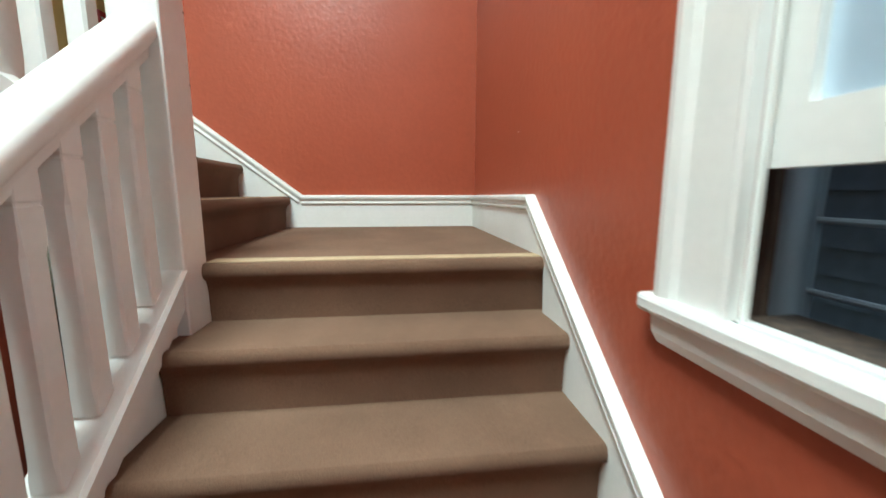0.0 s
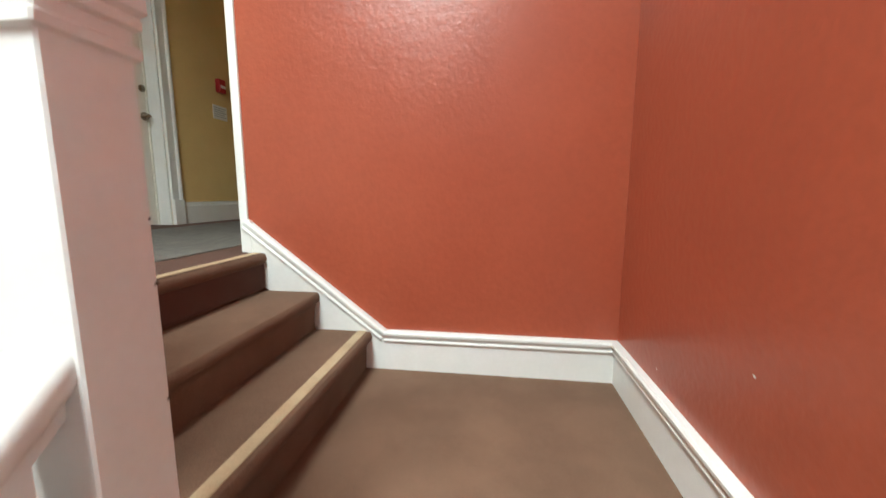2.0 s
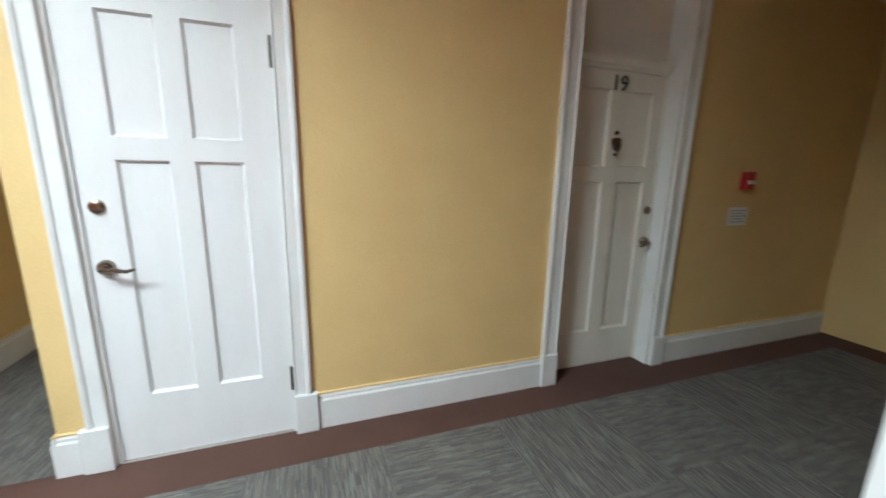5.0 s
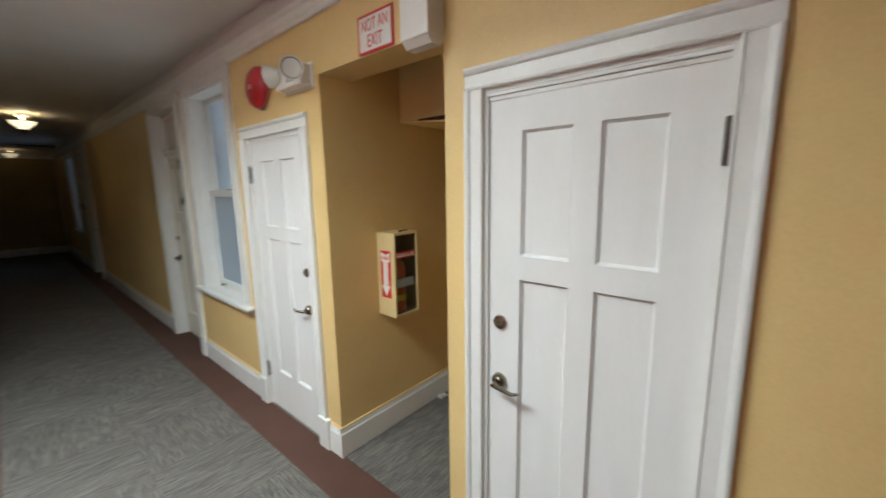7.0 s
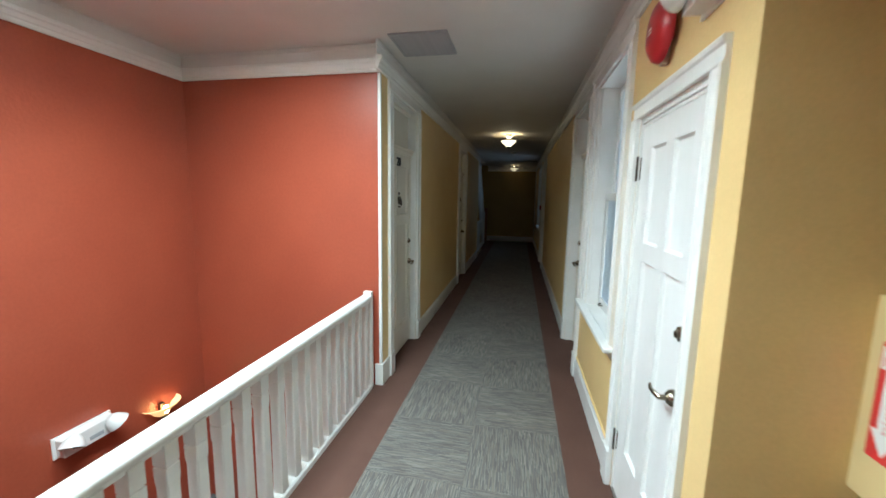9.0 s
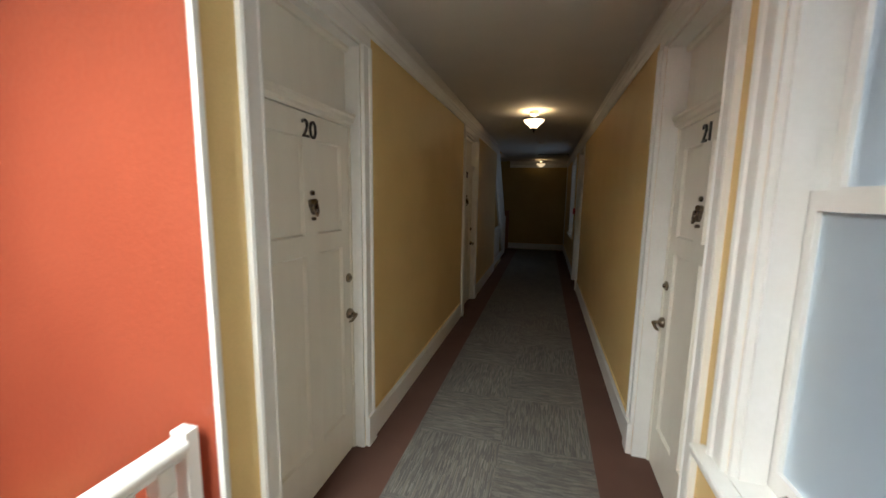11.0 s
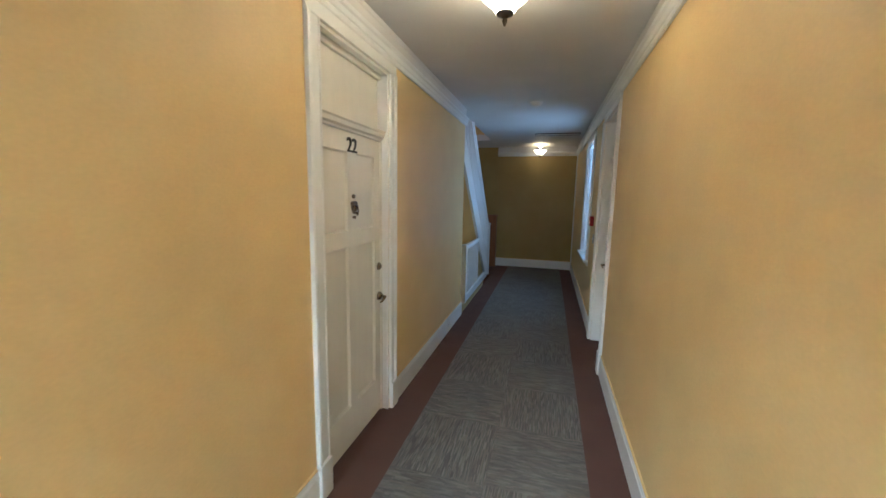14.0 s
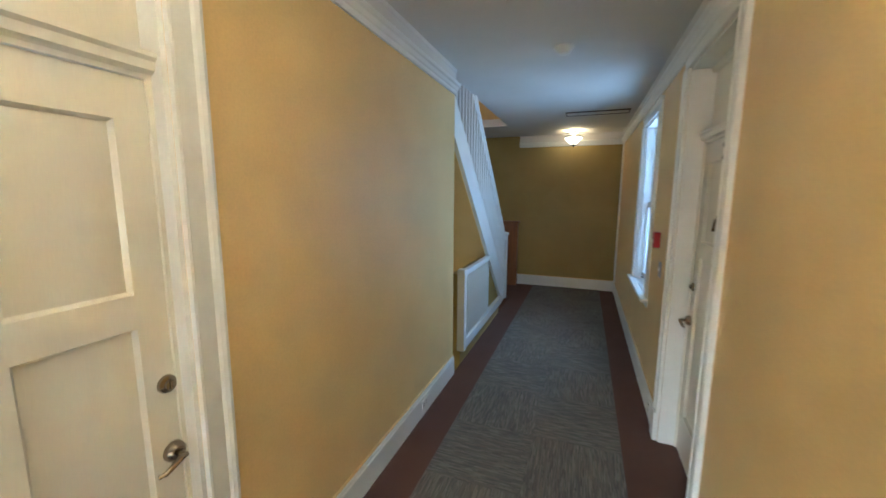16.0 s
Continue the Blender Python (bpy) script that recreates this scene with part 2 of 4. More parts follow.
def cells(bm, us, vs, full, place):
    """A slab of grid cells, with openings where full(u, v) is false; place(u, v, w) maps to space, w is 0 or 1 across the thickness."""
    solid_at = {}
    for i in range(len(us) - 1):
        for j in range(len(vs) - 1):
            solid_at[i, j] = full((us[i] + us[i + 1]) / 2, (vs[j] + vs[j + 1]) / 2)
    cache = {}

    def v(i, j, w):
        if (i, j, w) not in cache:
            cache[i, j, w] = bm.verts.new(place(us[i], vs[j], w))
        return cache[i, j, w]

    for (i, j), s in solid_at.items():
        if not s:
            continue
        bm.faces.new((v(i, j, 0), v(i + 1, j, 0), v(i + 1, j + 1, 0), v(i, j + 1, 0)))
        bm.faces.new((v(i, j, 1), v(i, j + 1, 1), v(i + 1, j + 1, 1), v(i + 1, j, 1)))
        for (di, dj, p, q) in ((-1, 0, (i, j), (i, j + 1)), (1, 0, (i + 1, j), (i + 1, j + 1)), (0, -1, (i, j), (i + 1, j)), (0, 1, (i, j + 1), (i + 1, j + 1))):
            if not solid_at.get((i + di, j + dj)):
                bm.faces.new((v(*p, 0), v(*q, 0), v(*q, 1), v(*p, 1)))


def slab(bm, u0, u1, v0, v1, holes, place):
    us = sorted({u0, u1, *(h for hole in holes for h in hole[:2])})
    vs = sorted({v0, v1, *(h for hole in holes for h in hole[2:])})
    cells(bm, us, vs, lambda u, v: not any(a < u < b and c < v < d for a, b, c, d in holes), place)


def wall_along_y(name, face, back, y0, y1, z0, z1, holes, mat, label):
    bm = bmesh.new()
    slab(bm, y0, y1, z0, z1, holes, lambda u, v, w: (face if w == 0 else back, u, v))
    return solid(name, bm, mat, label, "wall")


def wall_along_x(name, face, back, x0, x1, z0, z1, holes, mat, label):
    bm = bmesh.new()
    slab(bm, x0, x1, z0, z1, holes, lambda u, v, w: (u, face if w == 0 else back, v))
    return solid(name, bm, mat, label, "wall")


# ---------------------------------------------------------------- plan
XR, XL, CEILING, CROWN = 1.98, 0.28, 2.81, 2.60
Y_RED, X_WEST, X_WEST2, Y_END = -0.695, -1.205, -1.545, 3.94
RISE, RUN, LAND = 0.166, 0.197, -0.498
Y_FAR, Y_SOUTH = 15.5, -4.0
XS = 0.39  # hall wall south of the stair

D19, DA, ALC, DB, WIN, D21, D23, WINF = (-2.03, -1.24), (0.303, 1.056), (1.25, 2.14), (2.36, 3.113), (3.40, 4.28), (4.60, 5.46), (10.15, 11.0), (11.98, 12.86)
D20, D22 = (4.215, 5.05), (8.06, 8.925)
HIGH = 2.52

wall_along_y("wall_east", XR, XR + 0.22, Y_SOUTH, Y_FAR + 0.15, -0.2, CEILING,
             [(*D19, -0.1, HIGH), (*DA, -0.1, 2.05), (*ALC, -0.1, 2.31), (*DB, -0.1, 2.05), (*WIN, 0.75, 2.52), (*D21, -0.1, HIGH), (*D23, -0.1, HIGH), (*WINF, 0.80, 2.46)],
             YELLOW, "yellow painted corridor wall with doors and windows")
wall_along_y("wall_west", XL, XL - 0.22, Y_END + 0.012, 11.45, -0.2, CEILING, [(*D20, -0.1, HIGH), (*D22, -0.1, HIGH)], YELLOW, "yellow painted corridor wall with two doors")
wall_along_x("wall_stair_end", Y_END, Y_END + 0.012, X_WEST2 - 0.15, XL - 0.004, -2.6, CEILING, [], RED, "red painted end wall of the stairwell")
wall_along_x("wall_stair_front", Y_RED, Y_RED - 0.2, X_WEST - 0.15, XS - 0.02, -2.6, CEILING, [], RED, "red painted wall above the stair landing")
wall_along_y("wall_stair_window", X_WEST, X_WEST - 0.07, Y_RED, 2.1, -2.6, CEILING, [(0.985, 1.83, -0.50, 1.64)], RED, "red painted stair wall with a sash window")
wall_along_y("wall_stair_west", X_WEST2, X_WEST2 - 0.16, 2.1, Y_END, -2.6, CEILING, [], RED, "red painted tall stairwell wall")
wall_along_x("wall_stair_return", 2.1, 2.0, X_WEST2 - 0.16, X_WEST - 0.07, -2.6, CEILING, [], RED, "red painted return of the stairwell wall")
wall_along_y("wall_under_hall", 0.13, 0.24, 0.42, Y_END, -2.6, -0.26, [], RED, "dark red wall under the corridor edge")
wall_along_y("wall_south_west", XS, XS - 0.2, Y_SOUTH, Y_RED - 0.2, -0.2, CEILING, [], YELLOW, "yellow painted corridor wall behind the stair")
wall_along_x("wall_south", Y_SOUTH, Y_SOUTH - 0.15, XS - 0.2, XR + 0.2, -0.2, CEILING, [], YELLOW, "yellow painted end wall")
wall_along_x("wall_north", Y_FAR, Y_FAR + 0.15, -1.2, XR, -0.2, CEILING, [], OLIVE, "dark olive end wall of the corridor")
wall_along_y("wall_far_stair", -1.1, -1.2, 11.3, Y_FAR, -2.6, 5.4, [], YELLOW, "yellow painted wall of the upper stair")
wall_along_x("wall_far_stair_south", 11.45, 11.3, -1.2, XL - 0.22, -2.6, 5.4, [], YELLOW, "yellow painted wall beside the upper stair")
wall_along_x("wall_upper_shaft", 14.33, 14.45, -1.1, 0.19, CEILING + 0.115, 5.4, [], YELLOW, "yellow painted wall of the upper stair shaft")
wall_along_y("wall_upper_shaft_side", 0.19, 0.31, 11.3, 14.45, CEILING + 0.115, 5.4, [], YELLOW, "yellow painted side wall of the upper stair shaft")
# recess with the extinguisher
wall_along_x("wall_recess_north", ALC[1], ALC[1] + 0.12, XR + 0.22, 3.9, 0, CEILING, [], YELLOW, "yellow painted recess wall")
wall_along_x("wall_recess_south", ALC[0], ALC[0] - 0.12, XR + 0.22, 3.9, 0, CEILING, [], YELLOW, "yellow painted recess wall")
wall_along_y("wall_recess_back", 3.9, 4.0, ALC[0] - 0.1, ALC[1] + 0.1, 0, CEILING, [], YELLOW, "yellow painted back wall of the recess")

bm = bmesh.new()
slab(bm, -1.9, 4.0, Y_SOUTH - 0.15, Y_FAR + 0.15, [(-1.1, 0.19, 11.45, 14.33), (*SKY_X, *SKY_Y)], lambda u, v, w: (u, v, CEILING + 0.12 * w))
solid("ceiling", bm, CEIL, "off-white painted corridor ceiling", "ceiling")
bm = bmesh.new()
box(bm, -1.3, 0.4, 11.2, 14.5, 5.4, 5.5)
solid("ceiling_shaft", bm, CEIL, "off-white ceiling over the upper stair", "ceiling")

# floor of the corridor, with the brown border; carpet tiles come last
bm = bmesh.new()
slab(bm, 0.07, 3.9, Y_SOUTH, Y_FAR, [(0.07, 0.20, Y_SOUTH, Y_END), (0.07, 0.20, 9.5, Y_FAR), (0.20, 0.29, Y_RED, 0.42), (0.20, 0.285, 11.5, 14.35), (2.19, 3.9, Y_SOUTH, ALC[0]), (2.19, 3.9, ALC[1], Y_FAR)], lambda u, v, w: (u, v, -0.15 * w))
floor = solid("floor", bm, BORDER, "corridor floor with brown carpet border", "floor")
bm = bmesh.new()
box(bm, -1.1, 0.20, 14.35, Y_FAR, -0.22, 0)
solid("floor_far", bm, BORDER, "brown carpet at the corridor's far corner", "floor")
bm = bmesh.new()
box(bm, -2.0, 0.3, -1.0, 4.3, -2.7, -2.6)
solid("floor_below", bm, BORDER, "brown carpeted floor below the stair", "floor")
bm = bmesh.new()
box(bm, -1.2, 0.3, 11.3, 14.6, -2.7, -2.6)
solid("floor_below_far", bm, BORDER, "brown carpeted floor below the far stair", "floor")

# skylight over the stairwell edge
sky_l = thing("window_4", pose(0, 0, 0), "white skylight shaft with a frosted pane over the stair", "skylight", kind="structure")
bm = bmesh.new()
slab(bm, SKY_X[0] - 0.05, SKY_X[1] + 0.05, SKY_Y[0] - 0.05, SKY_Y[1] + 0.05, [(*SKY_X, *SKY_Y)], lambda u, v, w: (u, v, CEILING + 0.121 + (SKY_D - 0.121) * w))
part("shaft", bm, CEIL, sky_l)
bm = bmesh.new()
box(bm, SKY_X[0] - 0.04, SKY_X[1] + 0.04, SKY_Y[0] - 0.04, SKY_Y[1] + 0.04, CEILING + SKY_D + 0.001, CEILING + SKY_D + 0.007)
pn = part("pane", bm, FROST, sky_l)
pn.visible_shadow = False

# ---------------------------------------------------------------- trim
BASE = [(0, 0), (0.018, 0), (0.018, 0.155), (0.012, 0.165), (0.012, 0.178), (0.007, 0.188), (0, 0.19)]
CAPROW = [(0, 0.19), (0.010, 0.19), (0.010, 0.197), (0, 0.20)]
CROWNP = [(0, 0), (0.016, 0), (0.022, 0.012), (0.022, 0.026), (0.030, 0.034), (0.038, 0.056), (0.050, 0.066), (0.052, 0.086), (0.044, 0.094), (0, 0.097)]
FRIEZE = [(0, 0.097), (0.010, 0.097), (0.010, 0.176), (0.016, 0.186), (0.020, 0.208), (0, 0.208)]


def run_trim(name, prof, a, b, out, label, mat=WHITE):
    bm = bmesh.new()
    prism(bm, prof, a, b, out, (0, 0, 1))
    return solid(name, bm, mat, label, "trim")


def baseboard(a, b, out):
    run_trim("baseboard", BASE, a, b, out, "white painted moulded baseboard")
    run_trim("trim_bead", CAPROW, a, b, out, "yellow painted bead above the baseboard", YELLOW)


CAS = 0.105
E1, W1 = (-1, 0, 0), (1, 0, 0)
for y0, y1 in ((Y_SOUTH, D19[0] - CAS), (D19[1] + CAS, DA[0] - CAS - 0.004), (DA[1] + CAS + 0.004, ALC[0]), (ALC[1], DB[0] - CAS), (DB[1] + CAS, D21[0] - CAS), (D21[1] + CAS, D23[0] - CAS), (D23[1] + CAS, Y_FAR)):
    if y1 - y0 > 0.02:
        baseboard((XR, y0, 0), (XR, y1, 0), E1)
for y0, y1 in ((D20[1] + CAS, D22[0] - CAS), (D22[1] + CAS, 11.45)):
    baseboard((XL, y0, 0), (XL, y1, 0), W1)
baseboard((XS, Y_SOUTH, 0), (XS, Y_RED - 0.1, 0), W1)
baseboard((XR - 0.018, ALC[1], 0), (3.9, ALC[1], 0), (0, -1, 0))
baseboard((XR - 0.018, ALC[0], 0), (3.9, ALC[0], 0), (0, 1, 0))
baseboard((-0.2, Y_FAR, 0), (XR, Y_FAR, 0), (0, -1, 0))
for a, b, out in (((XR, Y_SOUTH, CROWN), (XR, Y_FAR, CROWN), E1), ((XL, Y_END - 0.10, CROWN), (XL, 11.45, CROWN), W1), ((X_WEST2, Y_END, CROWN), (XL, Y_END, CROWN), (0, -1, 0)),
                  ((X_WEST2, 2.1, CROWN), (X_WEST2, Y_END, CROWN), W1), ((X_WEST, Y_RED, CROWN), (X_WEST, 2.1, CROWN), W1), ((X_WEST, Y_RED, CROWN), (XS, Y_RED, CROWN), (0, 1, 0)),
                  ((XS, Y_SOUTH, CROWN), (XS, Y_RED, CROWN), W1), ((0.2, Y_FAR, CROWN), (XR, Y_FAR, CROWN), (0, -1, 0))):
    run_trim("trim_crown", CROWNP, a, b, out, "white painted crown moulding")
    run_trim("trim_frieze", FRIEZE, a, b, out, "off-white painted frieze above the crown moulding", CEIL)
# narrow white strip up the east wall, next to the end wall
bm = bmesh.new()
box(bm, XR - 0.022, XR, Y_FAR - 0.14, Y_FAR - 0.018, 0.0, CROWN, 0.003)
solid("trim_end_strip", bm, WHITE, "narrow white upright strip at the corridor end", "trim")
# corner boards at both ends of the stairwell opening
bm = bmesh.new()
box(bm, XL - 0.022, XL + 0.004, Y_END - 0.004, Y_END + 0.022, 0.19, CROWN, 0.003)
box(bm, XL - 0.055, XL + 0.018, Y_END - 0.018, D20[0] - 0.109, 0, 0.19, 0.003)
solid("trim_corner_bead", bm, WHITE, "narrow white corner bead with plinth at the stairwell opening", "trim")
bm = bmesh.new()
box(bm, XS - 0.032, XS + 0.006, Y_RED - 0.20, Y_RED + 0.010, 0.0, CROWN, 0.004)
solid("trim_corner_edge", bm, WHITE, "narrow white corner strip on the red wall", "trim")
CASP = [(0, 0), (0.020, 0), (0.022, 0.008), (0.016, 0.014), (0.016, 0.070), (0.024, 0.078), (0.028, 0.092), (0.024, CAS), (0, CAS)]


def casing(parent, w, h, front, mat=WHITE, plinth=True, depth=0.0, cas=CAS):
    """Casing round an opening w wide and h high, on the wall plane y = front, local frame; lining of that depth."""
    def side(a, b, up):
        bm = bmesh.new()
        prism(bm, [(u, v * cas / CAS) for u, v in CASP], a, b, (0, -1, 0), up)
        part("casing", bm, mat, parent)
    z0 = 0.21 if plinth else 0.0
    side((0, front, z0), (0, front, h), (-1, 0, 0))
    side((w, front, z0), (w, front, h), (1, 0, 0))
    side((-cas, front, h), (w + cas, front, h), (0, 0, 1))
    if plinth:
        for x0 in (-CAS - 0.004, w):
            bm = bmesh.new()
            box(bm, x0, x0 + CAS + 0.004, front - 0.034, front, 0, 0.21, 0.004)
            part("plinth", bm, mat, parent)
    if depth:
        bm = bmesh.new()
        box(bm, 0.0, 0.016, front + 0.001, front + depth, 0, h)
        box(bm, w - 0.016, w, front + 0.001, front + depth, 0, h)
        box(bm, 0.016, w - 0.016, front + 0.001, front + depth, h - 0.016, h)
        part("lining", bm, mat, parent)


# ---------------------------------------------------------------- doors
def text_mesh(body, size, depth, mat):
    c = bpy.data.curves.new("lettering", "FONT")
    c.body, c.size, c.extrude, c.align_x, c.align_y = body, size, depth, "CENTER", "CENTER"
    ob = bpy.data.objects.new("lettering", c)
    scene.collection.objects.link(ob)
    me = bpy.data.meshes.new_from_object(ob.evaluated_get(bpy.context.evaluated_depsgraph_get()))
    bpy.data.objects.remove(ob)
    bpy.data.curves.remove(c)
    me.materials.clear()
    me.materials.append(mat)
    return me


def lever(parent, x, z, y, turn, droop=0, reach=1.0):
    h = part_rose = bmesh.new()
    lathe(h, [(0, 0.030), (0.020, 0.028), (0.030, 0.018), (0.033, 0.006), (0.033, 0)], Matrix.Translation((x, y, z)) @ Matrix.Rotation(radians(90), 4, "X"), 20)
    rose = part("handle_rose", h, METAL, parent, "antique nickel handle rose", True)
    bm = bmesh.new()
    tube(bm, [(x, y - 0.02, z), (x, y - 0.055, z), (x + turn * 0.02, y - 0.062, z + 0.004), (x + turn * reach * 0.055, y - 0.058, z - 0.004 - droop * 0.3),
              (x + turn * reach * 0.085, y - 0.055, z - 0.010 - droop * 0.6), (x + turn * reach * 0.112, y - 0.050, z - 0.002 - droop)], [0.011, 0.010, 0.010, 0.009, 0.008, 0.006])
    part("handle", bm, METAL, parent, "antique nickel lever handle", True)


def deadbolt(parent, x, z, y):
    bm = bmesh.new()
    lathe(bm, [(0, 0.022), (0.014, 0.021), (0.016, 0.014), (0.027, 0.010), (0.029, 0)], Matrix.Translation((x, y, z)) @ Matrix.Rotation(radians(90), 4, "X"), 20)
    box(bm, x - 0.003, x + 0.003, y - 0.024, y - 0.02, z - 0.012, z + 0.012)
    part("deadbolt", bm, METAL, parent, "antique nickel deadbolt", True)


def hinge(parent, x, z, y):
    bm = bmesh.new()
    box(bm, x - 0.011, x + 0.011, y - 0.004, y + 0.004, z - 0.055, z + 0.055)
    tube(bm, [(x, y - 0.010, z - 0.062), (x, y - 0.010, z + 0.062)], [0.010, 0.010], 8)
    part("hinge", bm, DARKMETAL, parent, "dark bronze butt hinge")


def knocker(parent, x, z, y):
    bm = bmesh.new()
    lathe(bm, [(0, 0.014), (0.012, 0.012), (0.014, 0)], Matrix.Translation((x, y, z + 0.065)) @ Matrix.Rotation(radians(90), 4, "X"), 12)
    prism(bm, [(-0.032, 0.028), (-0.010, 0.036), (0.010, 0.036), (0.032, 0.028), (0.028, 0.0), (0.014, -0.032), (0, -0.045), (-0.014, -0.032), (-0.028, 0.0)], (x, y, z), (x, y - 0.016, z), (1, 0, 0), (0, 0, 1))
    tube(bm, [(x - 0.022, y - 0.02, z + 0.01), (x - 0.018, y - 0.026, z - 0.028), (x, y - 0.03, z - 0.048), (x + 0.018, y - 0.026, z - 0.028), (x + 0.022, y - 0.02, z + 0.01)], [0.005, 0.006, 0.008, 0.006, 0.005], 8)
    lathe(bm, [(0, 0.02), (0.009, 0.018), (0.009, 0)], Matrix.Translation((x, y, z - 0.066)) @ Matrix.Rotation(radians(90), 4, "X"), 10)
    part("knocker", bm, KNOCK, parent, "dark bronze door knocker with viewer", True)


def panel_door(parent, w, h, front, mat, panels, thick=0.042):
    bm = bmesh.new()
    slab(bm, 0.003, w - 0.003, 0.006, h - 0.003, panels, lambda u, v, t: (u, front + thick * t, v))
    part("leaf", bm, mat, parent)
    for a, b, c, d in panels:
        bm = bmesh.new()
        rings = []
        for inset, y in ((-0.001, front + 0.036), (-0.001, front + 0.003), (0.009, front + 0.016)):
            rings.append([bm.verts.new((x, y, z)) for x, z in ((a + inset, c + inset), (b - inset, c + inset), (b - inset, d - inset), (a + inset, d - inset))])
        for p, q in zip(rings, rings[1:]):
            for i in range(4):
                bm.faces.new((p[i], p[(i + 1) % 4], q[(i + 1) % 4], q[i]))
        bm.faces.new(rings[0])
        bm.faces.new(rings[-1])
        part("panel", bm, mat, parent)


def service_door(name, y_left, label, handle_right):
    """A flush-hung service door in the east wall; local x runs to -y."""
    w, h = 0.743, 2.05
    top = thing(name, pose(XR, y_left, 0, 0, 0, -90), label, "door", kind="structure")
    casing(top, w + 0.01, h, 0.0, depth=0.12, cas=0.080)
    f = 0.014
    cols = ((0.152, 0.337), (0.426, 0.611))
    panel_door(top, w + 0.008, h - 0.016, f, DOOR, [(a, b, c, d) for a, b in cols for c, d in ((0.315, 1.345), (1.435, 1.890))])
    hx = w - 0.07 if handle_right else 0.07
    lever(top, hx, 0.91, f, -1 if handle_right else 1)
    deadbolt(top, hx, 1.16, f)
    for z in (0.30, 1.80):
        hinge(top, 0.006 if handle_right else w + 0.004, z, f - 0.002)
    bm = bmesh.new()
    box(bm, 0.004, w, f - 0.012, f + 0.045, h - 0.030, h - 0.016, 0.003)
    box(bm, 0.004, w, f - 0.004, f + 0.045, h - 0.046, h - 0.030, 0.003)
    part("head_stop", bm, WHITE, top)
    ex = w - 0.001 if handle_right else 0.005
    for z, hh in ((1.40, 0.030), (1.16, 0.028), (0.91, 0.022)):
        bm = bmesh.new()
        box(bm, ex - 0.004, ex + 0.004, f - 0.003, f + 0.010, z - hh, z + hh, 0.001)
        part("strike_plate", bm, DARKMETAL, top, "dark worn strike plate")
    bm = bmesh.new()
    prism(bm, [(-0.035, 0.0), (-0.030, 0.005), (0.010, 0.007), (0.014, 0.0)], (0.006, f, 0), (w, f, 0), (0, -1, 0), (0, 0, 1))
    part("threshold", bm, STEEL, top, "scuffed grey metal threshold")
    return top


def room_door(name, m, w, number, label, handle_right, k=1.0, f=0.115):
    """A numbered flat door, set back in a deep opening under a plain transom."""
    top = thing(name, m, label, "door", kind="structure")
    casing(top, w, HIGH, 0.0, depth=0.20)
    h = 2.055 * k
    s = 0.115
    pw = (w - 2 * s - 0.11) / 2
    cols = ((s, s + pw), (s + pw + 0.11, w - s))
    panel_door(top, w - 0.004, h, f, CREAM, [(a, b, c, d) for a, b in cols for c, d in ((0.275 * k, 1.35 * k), (1.45 * k, 1.935 * k))])
    bm = bmesh.new()
    prism(bm, [(0, 0), (0.03, 0), (0.034, 0.012), (0.052, 0.022), (0.056, 0.045), (0.066, 0.055), (0.066, 0.068), (0, 0.075)], (0.016, f + 0.02, h), (w - 0.016, f + 0.02, h), (0, -1, 0), (0, 0, 1))
    part("transom_bar", bm, CREAM, top, "moulded transom bar")
    bm = bmesh.new()
    box(bm, 0.016, w - 0.016, f + 0.02, f + 0.045, h + 0.07, HIGH - 0.016)
    part("transom_panel", bm, CREAM, top)
    bm = bmesh.new()
    box(bm, 0.0, 0.030, f - 0.012, f - 0.001, 0, h)
    box(bm, w - 0.03, w, f - 0.012, f - 0.001, 0, h)
    prism(bm, [(0, 0), (0.02, 0), (0.03, 0.012), (0.03, 0.03), (0, 0.03)], (0.016, f + 0.02, HIGH - 0.046), (w - 0.016, f + 0.02, HIGH - 0.046), (0, -1, 0), (0, 0, 1))
    part("stop", bm, CREAM, top)
    hx = w - 0.054 if handle_right else 0.054
    lever(top, hx, 0.925 * k, f, -1 if handle_right else 1, 0.02, 0.72)
    deadbolt(top, hx, 1.152 * k, f)
    knocker(top, w / 2 + 0.01, 1.60 * k, f)
    me = text_mesh(number, 0.125, 0.004, BLACK)
    piece("number", me, top, Matrix.Translation((w / 2, f - 0.005, 1.972 * k)) @ Matrix.Rotation(radians(90), 4, "X"))
    return top


service_door("door_1", DA[1] + 0.001, "white four-panel service door with lever handle and deadbolt", False)
service_door("door_2", DB[1] - 0.0, "white four-panel closet door beside the recess", True)
room_door("door_3", pose(XR, D19[1], 0, 0, 0, -90), D19[1] - D19[0], "19", "cream four-panel flat door numbered 19 with knocker", True, 0.945)
room_door("door_4", pose(XR, D21[1], 0, 0, 0, -90), D21[1] - D21[0], "21", "cream four-panel flat door numbered 21 with knocker", False, f=0.10)
room_door("door_5", pose(XR, D23[1], 0, 0, 0, -90), D23[1] - D23[0], "23", "cream four-panel flat door with knocker", False)
room_door("door_6", pose(XL, D20[0], 0, 0, 0, 90), D20[1] - D20[0], "20", "cream four-panel flat door numbered 20 with knocker", True, f=0.075)
room_door("door_7", pose(XL, D22[0], 0, 0, 0, 90), D22[1] - D22[0], "22", "cream four-panel flat door numbered 22 with knocker", True, f=0.06)


